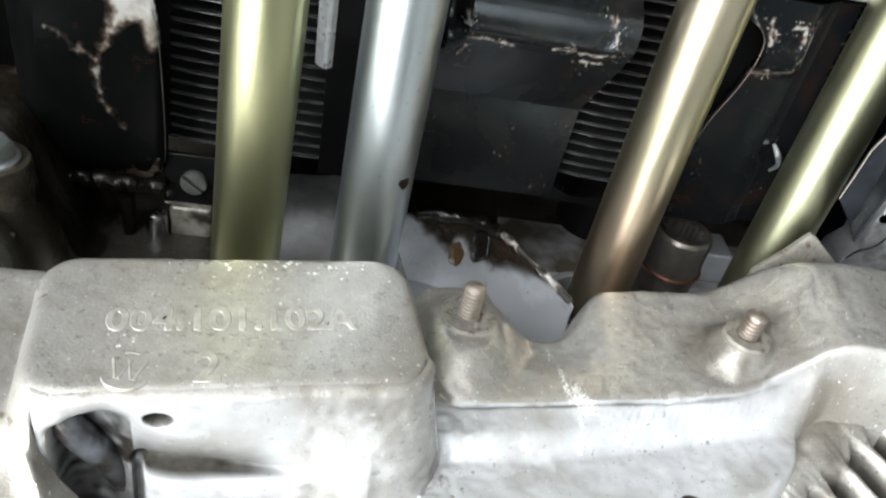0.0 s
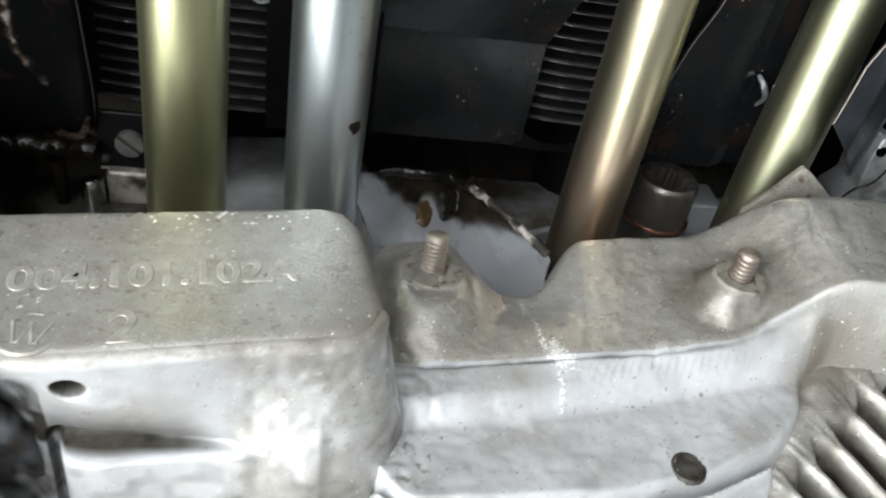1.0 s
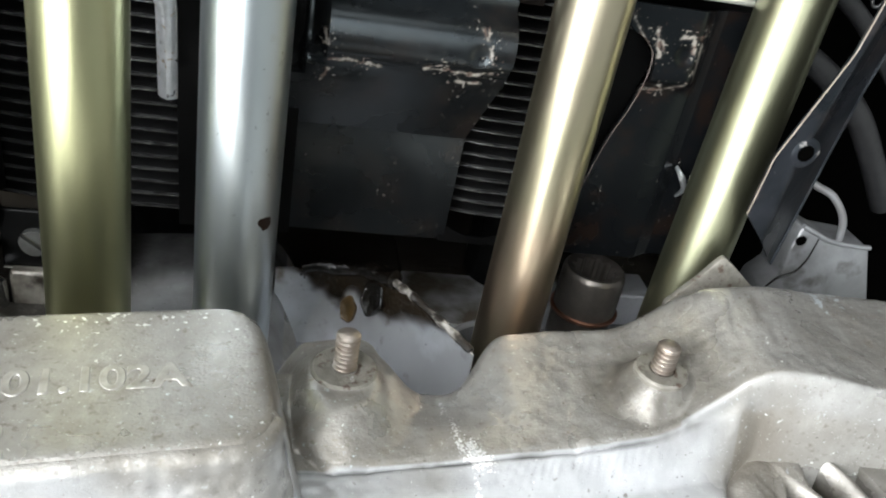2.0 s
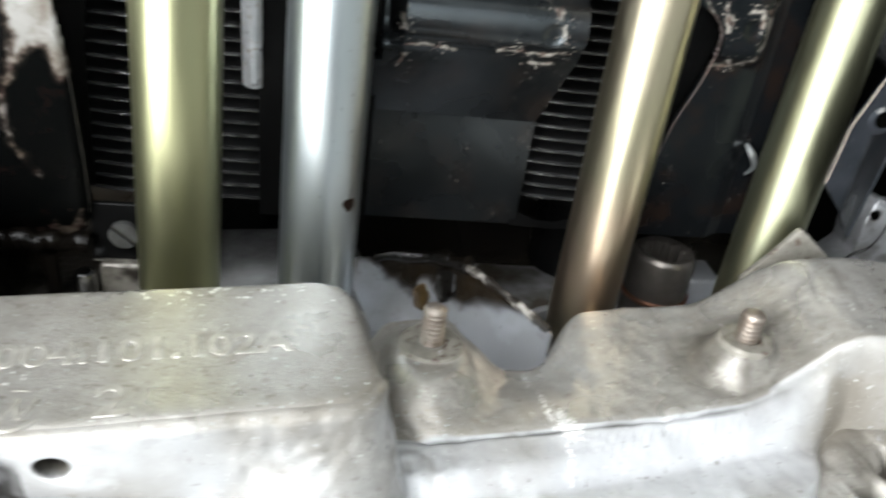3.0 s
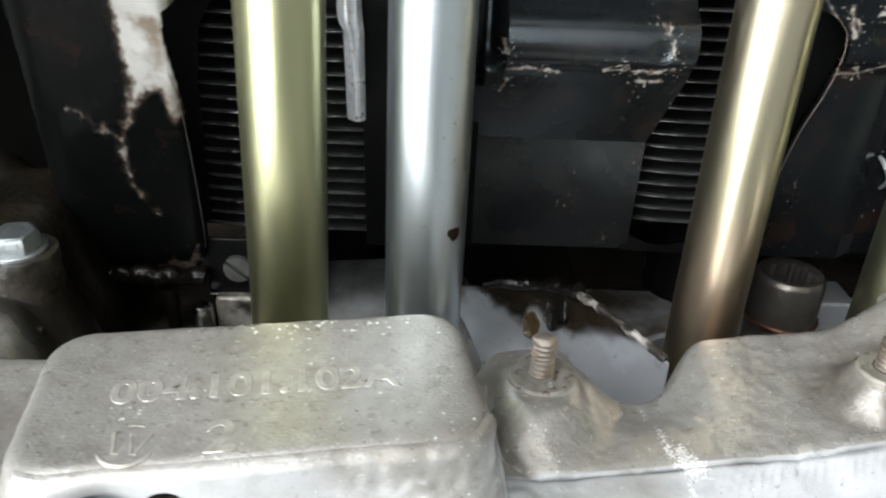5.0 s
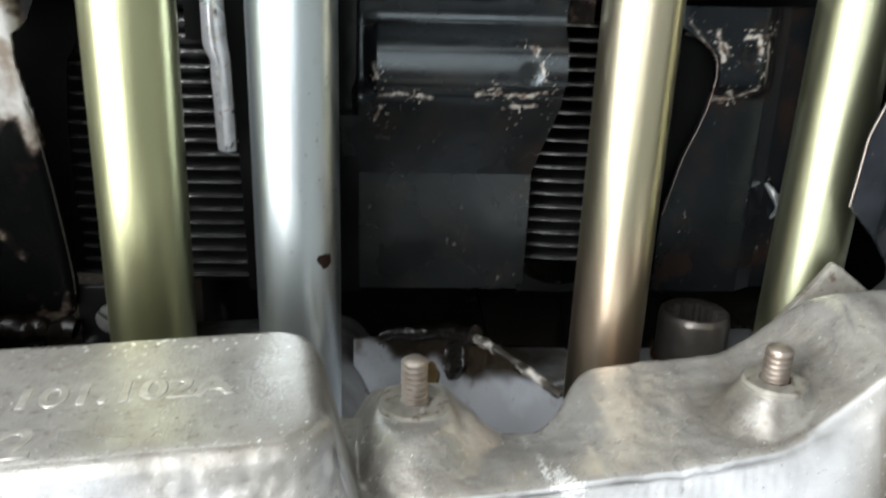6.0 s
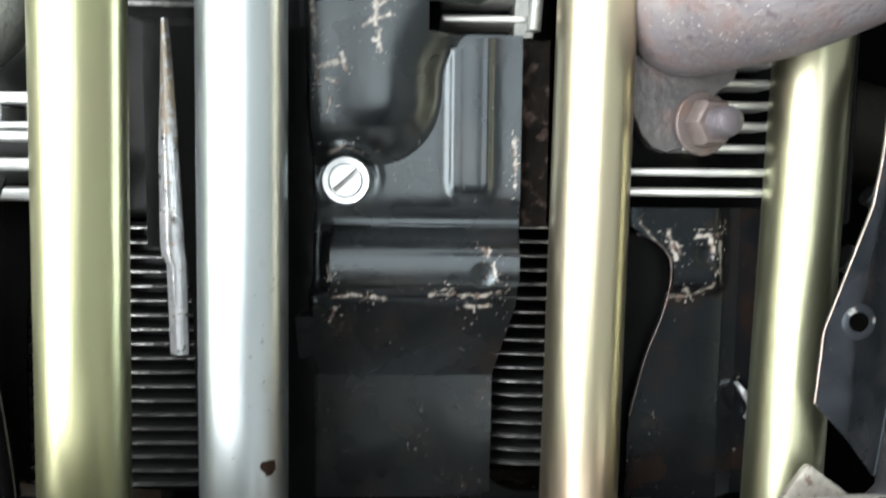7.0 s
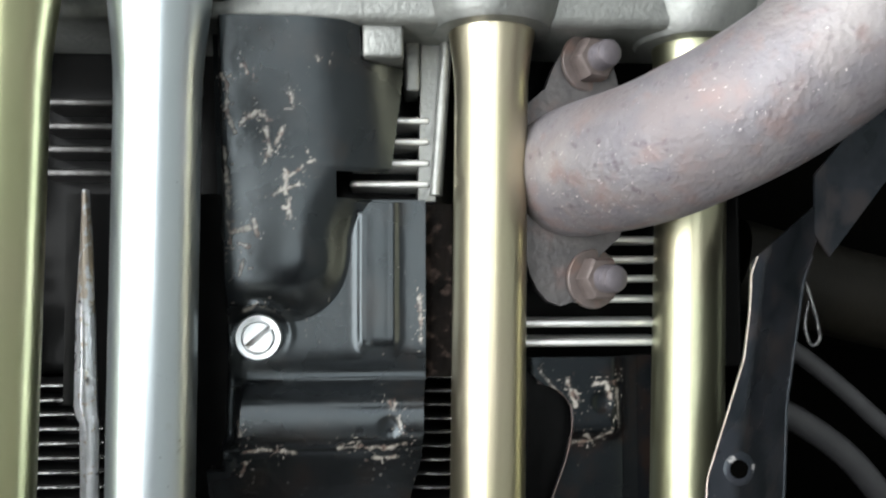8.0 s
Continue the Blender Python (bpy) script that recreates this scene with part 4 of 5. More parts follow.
def shroud_keep(u, z):
    right = np.interp(z, [1.04, 1.081, 1.0873, 1.1035, 1.12, 1.125, 1.178, 1.1781, 1.187, 1.2169, 1.217, 1.23], [0.0860, 0.0858, 0.0873, 0.091, 0.0915, 0.0925, 0.0925, 0.067, 0.0825, 0.0861, 0.074, 0.073])
    slot = (z > 1.1780) & (z < 1.1855) & (u > 0.0665)
    return (u < right) & ~slot & (z > 1.0425)


shroud = thing("cylinder_shroud", "black painted pressed steel cylinder shroud with scratched paint", "engine shroud")
us2, zs2 = np.arange(0.030, 0.094, 0.0003), np.arange(1.042, 1.2275, 0.0003)
pl = grid_mesh("pressed_panel", us2, zs2, lambda u, z: (u, shroud_depth(u, z), z), BLACK, shroud_keep, 0.001)
pl.parent = shroud
UPPER_CHIPS = [((0.0326, 1.2131), (0.0368, 1.2096), 0.0003), ((0.0368, 1.2096), (0.0364, 1.2021), 0.0003), ((0.0364, 1.2021), (0.0385, 1.1961), 0.0004), ((0.0401, 1.1983), (0.0444, 1.2017), 0.0004),
               ((0.0444, 1.2017), (0.0489, 1.1992), 0.0003), ((0.0471, 1.1967), (0.0482, 1.1912), 0.0004), ((0.0479, 1.1912), (0.0468, 1.1877), 0.0004), ((0.0498, 1.1929), (0.0518, 1.1968), 0.0002),
               ((0.0526, 1.1852), (0.0523, 1.1786), 0.0008), ((0.0531, 1.1836), (0.0596, 1.1882), 0.0003), ((0.0490, 1.1789), (0.0564, 1.1816), 0.0005), ((0.0532, 1.1781), (0.0537, 1.1715), 0.0003),
               ((0.0541, 1.2066), (0.0548, 1.2035), 0.0003), ((0.0615, 1.2169), (0.0623, 1.2158), 0.0003), ((0.0416, 1.2149), (0.0427, 1.2116), 0.0002)]
EDGE_CHIPS = [((0.0392, 1.1452), (0.0440, 1.1472), 0.0002), ((0.0440, 1.1472), (0.0486, 1.1450), 0.0002), ((0.0356, 1.1917), (0.0359, 1.1823), 0.0003), ((0.0362, 1.1824), (0.0366, 1.1736), 0.0002), ((0.0373, 1.1679), (0.0424, 1.1693), 0.0004), ((0.0387, 1.1649), (0.0419, 1.1638), 0.0004),
              ((0.0433, 1.1714), (0.0446, 1.1671), 0.0002), ((0.0404, 1.1595), (0.0395, 1.1560), 0.0003), ((0.0360, 1.1725), (0.0373, 1.1633), 0.0002), ((0.0911, 1.1501), (0.0913, 1.1360), 0.0003)]
LOWER_CHIPS = [((0.0412, 1.1061), (0.0465, 1.1067), 0.0002), ((0.0465, 1.1067), (0.0551, 1.1057), 0.0002), ((0.0396, 1.1147), (0.0401, 1.1111), 0.0003), ((0.0676, 1.1069), (0.0740, 1.1073), 0.0003),
               ((0.0692, 1.1079), (0.0729, 1.1089), 0.0002), ((0.0751, 1.1067), (0.0804, 1.1071), 0.0001), ((0.0809, 1.1066), (0.0867, 1.1081), 0.0006), ((0.0777, 1.1035), (0.0836, 1.1037), 0.0004),
               ((0.0815, 1.1200), (0.0836, 1.1172), 0.0001), ((0.0842, 1.1156), (0.0858, 1.1113), 0.0001), ((0.0413, 1.1026), (0.0394, 1.0985), 0.0001)]
chipped(pl, UPPER_CHIPS + EDGE_CHIPS + LOWER_CHIPS, 0.7)
# strip beside the middle tube, its edge curled and worn bright
WORN = mat("worn_edge", (0.34, 0.345, 0.355), 0.32, 0.5, (0.60, 0.61, 0.63), 160, 0.4, 0.0002, 500, (0.10, 0.09, 0.08), 130, (0.66, 0.74), 0.1, spots=(((0.33, 0.28, 0.225), 500, 0.60, 0.66, [(-0.003, 0.23, 1.165, 0.006, 0.03, 0.03, 0.25)]), ((0.015, 0.015, 0.015), 260, 0.66, 0.70, [(0.001, 0.23, 1.092, 0.008, 0.04, 0.012, 0.08)])))
bm = bmesh.new()
sheet(bm, [(-0.0125, 1.1185), (-0.0040, 1.1185), (-0.0015, 1.1140), (0.0, 1.10), (0.001, 1.044), (0.0345, 1.044), (0.0345, 1.18), (-0.0125, 1.18)], 0.2435, 0.001)
part("side_panel", bm, BLACK_PLAIN, shroud)
bm = bmesh.new()
sheet(bm, [(0.0920, 1.1250), (0.1010, 1.1250), (0.1010, 1.1775), (0.0920, 1.1775)], 0.2452, 0.001)
part("rusty_strip", bm, mat("brown_rust", (0.0012, 0.001, 0.0009), 0.6, 0.0, (0.004, 0.003, 0.0024), 160, 0.5, 0.0004, 500, (0.034, 0.024, 0.020), 240, (0.54, 0.70), 0.1, spec=0.03), shroud, "rusted inner strip")
bm = bmesh.new()
rows = [(-0.0040, -0.0018, 1.1796), (-0.0045, -0.0007, 1.1648), (-0.0053, 0.0002, 1.1462), (-0.0054, 0.0013, 1.1196), (-0.0050, 0.0015, 1.1172), (-0.0038, 0.0018, 1.1149), (-0.0034, 0.0020, 1.0977), (-0.0032, 0.0020, 1.0905)]
strips = [[bm.verts.new((a + (b - a) * k / 4, 0.2302 + 0.0022 * (k / 2 - 1) ** 2 - 0.0004 * k, z)) for k in range(5)] for a, b, z in rows]
for a, b in zip(strips, strips[1:]):
    for k in range(4):
        bm.faces.new((a[k], a[k + 1], b[k + 1], b[k]))
r = bmesh.ops.extrude_face_region(bm, geom=bm.faces[:])
bmesh.ops.translate(bm, vec=(0, 0.001, 0), verts=[g for g in r["geom"] if isinstance(g, bmesh.types.BMVert)])
bmesh.ops.recalc_face_normals(bm, faces=bm.faces)
part("curled_edge", bm, WORN, shroud, "curled edge worn to bare metal")


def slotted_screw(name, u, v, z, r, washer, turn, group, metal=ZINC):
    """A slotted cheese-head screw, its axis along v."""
    t = thing(name, "slotted zinc screw with a round washer on black tin", "screw", group, at=pose(u, v, z, 90, 0, 0) @ pose(0, 0, 0, 0, 0, turn))
    if washer:
        part("washer", lathe(bmesh.new(), [(r * 1.0, -0.0005), (washer, -0.0005), (washer, 0.0008), (washer * 0.94, 0.0013), (r * 1.08, 0.0011), (r * 1.04, 0.0004), (r * 0.98, 0.0004)], 40), ZINC, t)
    bm = bmesh.new()
    n = 40
    rim, top, groove = [], [], []
    prof = [(r, 0.0), (r, 0.0012), (r * 0.93, 0.0018)]
    for side in (1, -1):
        w = r * 0.16
        a0 = math.asin(w / (r * 0.93))
        arc = [a0 + (math.pi - 2 * a0) * k / 16 for k in range(17)]
        rings = []
        for rr, h in prof:
            rings.append([bm.verts.new((rr * math.cos(a), side * max(rr * math.sin(a), w), h)) for a in arc])
        for a, b in zip(rings, rings[1:]):
            for k in range(16):
                bm.faces.new((a[k], a[k + 1], b[k + 1], b[k]))
        bm.faces.new(rings[-1])
        lo = [bm.verts.new((x.co.x, side * w, 0.0)) for x in (rings[-1][0], rings[-1][-1])]
        bm.faces.new((rings[-1][0], rings[-1][-1], lo[1], lo[0]))
    bmesh.ops.recalc_face_normals(bm, faces=bm.faces)
    part("screw_head", bm, metal, t)
    part("slot", box(bmesh.new(), (-r * 0.95, -r * 0.17, -0.0004), (r * 0.95, r * 0.17, 0.0004)), DARKSTEEL, t, "dark slot")
    return t


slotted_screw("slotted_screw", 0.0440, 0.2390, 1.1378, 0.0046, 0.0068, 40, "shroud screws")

# ---- left shroud ----
left = thing("side_shroud", "black steel side shroud with flaking paint and bare patch", "engine shroud")


def left_keep(u, z):
    r = np.interp(z, [1.036, 1.040, 1.045, 1.052, 1.074, 1.0926, 1.1117, 1.118, 1.121, 1.15], [-0.062, -0.052, -0.0485, -0.0472, -0.0474, -0.0480, -0.0500, -0.0495, -0.046, -0.030])
    l = np.interp(z, [1.036, 1.043, 1.0657, 1.102, 1.15], [-0.078, -0.0860, -0.0905, -0.092, -0.094])
    return (u < r) & (u > l)


def left_panel(u, z):
    return u, 0.2290 + 0.004 * np.clip((1.05 - z) / 0.012, 0, 1) ** 2 + 0.0001 * np.sin(u * 120 + z * 90) + 0.005 * np.clip((-0.082 - u) / 0.01, 0, 1) ** 2 + 0.003 * np.clip((u + 0.0505) / 0.004, 0, 1) ** 2, z


def lean(p):
    """The panel leans forward towards its top."""
    at = np.array([-0.0054, 0.0083, 1.174])
    p = np.asarray(p)
    return at + (1 + 1.45 * (1.073 - p[..., 2:3])) * (p - at)


pl = grid_mesh("pressed_panel", np.arange(-0.096, -0.026, 0.00035), np.arange(1.036, 1.135, 0.00035), left_panel, BLACK_LEFT, left_keep, 0.001)
pl.parent = left
co = np.zeros(len(pl.data.vertices) * 3)
pl.data.vertices.foreach_get("co", co)
lu, _, lz = co.reshape(-1, 3).T
ragged = 0.0009 * vnoise(lu, lz, 0.0045, 61) + 0.0007 * vnoise(lu, lz, 0.0016, 62) + 0.0004 * vnoise(lu, lz, 0.0008, 63)
lost = rbox(lu, lz, -0.0545, 1.1150, 0.0066, 0.0165, 0.004)
for a, b, ra, rb in (((-0.0500, 1.1000), (-0.0497, 1.0905), 0.0022, 0.0006), ((-0.0585, 1.0990), (-0.0612, 1.0930), 0.0016, 0.0007)):
    lost = np.minimum(lost, seg(lu, lz, a, b, ra, rb))
trail = np.minimum(seg(lu, lz, (-0.0605, 1.0960), (-0.0630, 1.0890), 0.0012, 0.0004), seg(lu, lz, (-0.0630, 1.0890), (-0.0666, 1.0815), 0.0003, 0.0))
thin = np.minimum(seg(lu, lz, (-0.0668, 1.0800), (-0.0655, 1.0700), 0.0003, 0.0001), seg(lu, lz, (-0.0655, 1.0690), (-0.0600, 1.0600), 0.0001, -0.0001))
thin = np.minimum(thin, np.minimum(seg(lu, lz, (-0.0785, 1.0915), (-0.0705, 1.0855), -0.0002, -0.0001), seg(lu, lz, (-0.0710, 1.0870), (-0.0680, 1.0840), 0.0002, 0.0002)))
corner = np.minimum(seg(lu, lz, (-0.0610, 1.0415), (-0.0530, 1.0425), 0.0010, 0.0022), seg(lu, lz, (-0.0530, 1.0425), (-0.0492, 1.0500), 0.0022, 0.0012))
rim = np.minimum(np.minimum(np.minimum(lost - 0.0006, trail), thin + 0.2 * ragged + 0.0004), corner + 0.0006 + 1.5 * ragged) + ragged
for name, value in (("rust", sig(-rim / 0.00035)), ("bare", np.maximum(sig(-(lost + ragged + 0.0003) / 0.00025), 0.35 * sig(-(np.minimum(np.minimum(thin + 0.0004, trail + 0.0005), corner + 0.0020) + 1.6 * ragged) / 0.0002)))):
    layer = pl.data.attributes.new(name, "FLOAT", "POINT")
    layer.data.foreach_set("value", value.astype(np.float32))
pl.data.vertices.foreach_set("co", lean(co.reshape(-1, 3)).ravel())
bm = bmesh.new()
edge_line = [(u, float(left_panel(np.array(u), np.array(z))[1]) - 0.0001, z) for u, z in ((-0.0492, 1.0440), (-0.0476, 1.0520), (-0.0477, 1.0740), (-0.0483, 1.0926), (-0.0497, 1.1020))]
sweep(bm, [tuple(p) for p in lean(edge_line)], 0.00016, 8, 8)
part("worn_edge", bm, DARKSTEEL, left, "edge worn to bare steel")

bm = bmesh.new()
sheet(bm, [(-0.060, 1.045), (-0.0490, 1.050), (-0.0490, 1.075), (-0.0485, 1.095), (-0.0465, 1.112), (-0.0400, 1.122), (-0.0300, 1.128), (-0.060, 1.134)], 0.2465, 0.001)
part("turned_edge", bm, BLACK_PLAIN, left)

# ---- right shroud ----
right = thing("side_shroud", "black steel shroud with a square pressed panel, scratched", "engine shroud")


def right_keep(u, z):
    l = np.interp(z, [1.03, 1.07, 1.0869, 1.099, 1.1087, 1.1163, 1.1205, 1.1228, 1.126, 1.131], [0.1255, 0.1263, 0.1303, 0.1347, 0.1369, 0.1366, 0.1334, 0.128, 0.124, 0.122])
    return (u > l) & (u < 0.166)


def right_depth(u, z):
    e = rbox(u, z, 0.1370, 1.1225, 0.0145, 0.0150, 0.003)
    v = 0.2440 - (0.0040 - 0.10 * (z - 1.118)) / (1 + np.exp(e / 0.0009)) + 0.0009 * np.exp(-(np.hypot(u - 0.146, z - 1.1175) / 0.0028) ** 4)
    return v + 0.004 * np.clip((u - 0.153) / 0.006, 0, 1)


pl = grid_mesh("pressed_panel", np.arange(0.122, 0.168, 0.0003), np.arange(1.0445, 1.1312, 0.0003), lambda u, z: (u, right_depth(u, z), z), BLACK_RIGHT, right_keep, 0.001)
pl.parent = right
chipped(pl, [((0.1353, 1.1240), (0.1376, 1.1165), 0.0005), ((0.1376, 1.1205), (0.1388, 1.1182), 0.0004), ((0.1435, 1.1227), (0.1511, 1.1238), 0.0002), ((0.1470, 1.1232), (0.1487, 1.1181), 0.0003), ((0.1505, 1.1221), (0.1512, 1.1095), 0.0003), ((0.1486, 1.1084), (0.1439, 1.1062), 0.0004), ((0.1433, 1.1056), (0.1369, 1.1046), 0.0003), ((0.1410, 1.1074), (0.1427, 1.1062), 0.0005), ((0.1272, 1.1269), (0.1324, 1.1200), 0.0002)])
bm = bmesh.new()
sheet(bm, [(0.1238, 1.1300), (0.1300, 1.1280), (0.1400, 1.113), (0.1350, 1.094), (0.1290, 1.07), (0.1290, 1.0455), (0.1195, 1.0455), (0.1205, 1.09), (0.1225, 1.115)], 0.2485, 0.001)
part("back_panel", bm, BLACK_PLAIN, right)
bm = bmesh.new()
sweep(bm, [(u, 0.2425, z) for u, z in ((0.1266, 1.1234), (0.1300, 1.1226), (0.1334, 1.1205), (0.1367, 1.1163), (0.1370, 1.1087), (0.1347, 1.0990), (0.1303, 1.0869), (0.1263, 1.0700))], [0.0003, 0.0003, 0.00035, 0.0003, 0.00028, 0.00025, 0.0002, 0.0002], 8, 6)
part("sheared_edge", bm, RUST, right, "bare bright sheared edge")
bm = bmesh.new()
sheet(bm, [(0.084, 1.0505), (0.0875, 1.0470), (0.093, 1.0445), (0.100, 1.0440), (0.106, 1.0455), (0.112, 1.052), (0.128, 1.052), (0.128, 1.0435), (0.100, 1.0415), (0.084, 1.0420)], 0.2495, 0.001)
part("lower_tab", bm, BLACK_PLAIN, right)
bm = bmesh.new()
sweep(bm, [(0.1590, 0.2470, 1.0790), (0.1605, 0.2440, 1.0765), (0.1630, 0.2450, 1.0720), (0.1625, 0.2475, 1.0680)], [0.0006, 0.0011, 0.0009, 0.0005], 8, 6)
part("bent_tang", bm, ZINC, right, "shiny bent metal tang")

# ---- finned cylinders ----
def finned_cylinder(u, z0, z1, pitch, half, label, material, front, name="finned_cylinder", category="cylinder"):
    c = thing(name, label, category, "engine cylinders", at=Matrix.Translation((u, front + half, z0)))
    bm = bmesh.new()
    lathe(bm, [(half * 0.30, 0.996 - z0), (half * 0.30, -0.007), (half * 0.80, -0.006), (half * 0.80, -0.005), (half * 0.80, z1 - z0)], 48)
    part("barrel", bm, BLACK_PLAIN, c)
    bm = bmesh.new()
    n, ring = 48, []
    for k in range(n):
        a = 2 * math.pi * k / n
        x, y = math.cos(a), math.sin(a)
        s = half / (abs(x) ** 5 + abs(y) ** 5) ** 0.2
        ring.append((s * x, s * y))
    def disc(scale, h):
        return [bm.verts.new((x * scale, y * scale, h)) for x, y in ring]
    rows = [disc(0.7, -0.0009), disc(0.985, -0.0006), disc(1.0, -0.0002), disc(1.0, 0.0002), disc(0.985, 0.0006), disc(0.7, 0.0009)]
    for a, b in zip(rows, rows[1:]):
        for k in range(n):
            bm.faces.new((a[k], a[(k + 1) % n], b[(k + 1) % n], b[k]))
    bmesh.ops.recalc_face_normals(bm, faces=bm.faces)
    # Rim faces take the lighter iron, the wide faces the near-black one.
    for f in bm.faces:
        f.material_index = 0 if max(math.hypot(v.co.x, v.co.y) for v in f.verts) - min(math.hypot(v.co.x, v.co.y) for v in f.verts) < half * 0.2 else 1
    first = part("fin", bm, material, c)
    first.data.materials.append(FIN_BLACK)
    z = pitch
    while z < z1 - z0:
        f = new("fin", first.data)
        f.parent = c
        f.location = (0, 0, z)
        f.rotation_euler = (0, 0, math.pi / 2 * round(z / pitch))
        z += pitch
    return c


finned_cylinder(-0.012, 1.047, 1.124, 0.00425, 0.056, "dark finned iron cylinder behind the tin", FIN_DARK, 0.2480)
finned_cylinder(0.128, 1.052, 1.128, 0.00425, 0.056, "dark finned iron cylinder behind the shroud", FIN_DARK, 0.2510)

# ---- cylinder head ----
head = thing("cylinder_head", "rough cast alloy cylinder head with bright cooling fins", "cylinder head")
bm = bmesh.new()
box(bm, (-0.12, 0.2245, 1.2268), (0.26, 0.37, 1.285), 0.003)
part("head_casting", bm, HEAD, head)
for u, v, dz in ((-0.0132, 0.2041, 0.005), (0.0210, 0.2162, 0.005), (0.1119, 0.2324, 0.0), (0.1750, 0.2393, -0.001)):
    bm = bmesh.new()
    lathe(bm, [(0.0136, 1.2262 + dz), (0.0170, 1.2266 + dz), (0.0188, 1.2290 + dz), (0.0205, 1.236 + dz), (0.0210, 1.275)], 48)
    bm.transform(Matrix.Translation((u, v, 0)))
    part("tube_collar", bm, HEAD, head)
bm = bmesh.new()
box(bm, (0.0742, 0.228, 1.2178), (0.0860, 0.245, 1.229), 0.0012)
part("lug", bm, HEAD, head)
bm = bmesh.new()
box(bm, (0.0868, 0.2440, 1.2120), (0.0915, 0.26, 1.229), 0.001)
part("lug", bm, HEAD, head)
bm = bmesh.new()
sheet(bm, [(0.0908, 1.1785), (0.0962, 1.1785), (0.0990, 1.2285), (0.0920, 1.2285)], 0.2462, 0.03)
part("cast_web", bm, HEAD, head)
bm = bmesh.new()
sweep(bm, [(0.0960, 0.243, 1.180), (0.0975, 0.243, 1.20), (0.0995, 0.243, 1.228)], 0.0020, 10, 4)
part("cast_rib", bm, HEAD, head)


def head_fin(z, u0, u1, v, t=0.0011, material=FIN_ALLOY):
    bm = bmesh.new()
    box(bm, (u0, v, z - t), (u1, v + 0.08, z + t), 0.0009)
    return part("fin", bm, material, head)


for z in (1.2032, 1.1967, 1.1901, 1.1836):
    head_fin(z, 0.070, 0.0945, 0.2455)
for z in (1.2078, 1.2006, 1.1936, 1.1865):
    head_fin(z, -0.022, 0.006, 0.2465, material=FIN_DULL)
for z in (1.1411, 1.1353):
    head_fin(z, 0.116, 0.1680, 0.2405)
for z in (1.1482, 1.1546, 1.1606, 1.1668, 1.1730):
    head_fin(z, 0.140, 0.1680, 0.2470)
for z in (1.1412, 1.1333):
    head_fin(z, -0.075, -0.0375, 0.2300, 0.0017, FIN_GREY)
head_fin(1.1487, -0.047, -0.0375, 0.2310, 0.0014, FIN_GREY)
bm = bmesh.new()
for lo, hi in (((-0.062, 1.1572), (-0.0375, 1.1602)), ((-0.062, 1.1505), (-0.0375, 1.1525)), ((-0.062, 1.1526), (-0.0455, 1.1571))):
    box(bm, (lo[0], 0.2310, lo[1]), (hi[0], 0.245, hi[1]), 0.0007)
part("slotted_lug", bm, FIN_GREY, head, "pale lug with a slot")
bm = bmesh.new()
sweep(bm, [(-0.075, 0.236, 1.168), (-0.060, 0.236, 1.173), (-0.049, 0.238, 1.184), (-0.046, 0.242, 1.205), (-0.046, 0.25, 1.232)], [0.010, 0.011, 0.011, 0.010, 0.010], 24, 6)
part("cast_elbow", bm, HEAD, head, "rough cast elbow")
# Black box behind the alloy fins paints the shade in their gaps.
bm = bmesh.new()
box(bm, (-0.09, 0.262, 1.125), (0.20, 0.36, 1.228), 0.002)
part("fin_gap_shade", bm, BLACK_PLAIN, head)

# ---- exhaust ----
exhaust = thing("exhaust_pipe", "heat-stained grey steel exhaust pipe with rusty pits", "exhaust pipe")
bm = bmesh.new()
sweep(bm, [(0.136, 0.246, 1.187), (0.140, 0.228, 1.1865), (0.156, 0.203, 1.190), (0.186, 0.184, 1.208), (0.231, 0.170, 1.252), (0.275, 0.160, 1.310)], [0.0195, 0.0195, 0.0192, 0.019, 0.019, 0.019], 48, 12)
part("pipe", bm, EXHAUST, exhaust)
bm = bmesh.new()
pts = []
for k in range(40):
    a = 2 * math.pi * k / 40
    c, s = math.cos(a), math.sin(a)
    lobe = 0.024 + 0.016 * abs(s) ** 4
    pts.append((0.1365 + lobe * c * (0.62 if abs(s) > 0.75 else 0.85) + 0.004 * s, 1.1865 + lobe * s))
sheet(bm, pts, 0.236, 0.006)
part("flange", bm, mat("flange_iron", (0.040, 0.038, 0.038), 0.42, 0.5, (0.075, 0.068, 0.066), 200, 0.5, 0.0003, 500, (0.085, 0.06, 0.055), 110, (0.56, 0.72), 0.1), exhaust, "dark oval exhaust flange, rusty at the rim")


BLUED = mat("heat_blued_steel", (0.095, 0.085, 0.095), 0.42, 0.6, (0.13, 0.115, 0.122), 300, 0.5, 0.0002, 700)


def nut_on_stud(u, v, z, tilt, group):
    t = thing("exhaust_nut", "rusty hexagon nut on a heat-blued threaded stud", "nut", group, at=pose(u, v, z, 90, 0, 0) @ pose(0, 0, 0, *tilt))
    part("nut", lathe(bmesh.new(), [(0.0066, 0.0), (0.0069, 0.0012), (0.0069, 0.0050), (0.0060, 0.0061), (0.0041, 0.0063)], sides=6), RUST, t)
    bm = thread(bmesh.new(), 0.0041, 0.0, 0.0125)
    part("stud_end", bm, BLUED, t, "heat-blued stud end")
    part("washer", lathe(bmesh.new(), [(0.0088, -0.001), (0.0089, 0.0), (0.0086, 0.0004), (0.005, 0.0005)], 36), RUST, t)


nut_on_stud(0.1425, 0.2360, 1.1545, (0, 18, 0), "exhaust nuts")
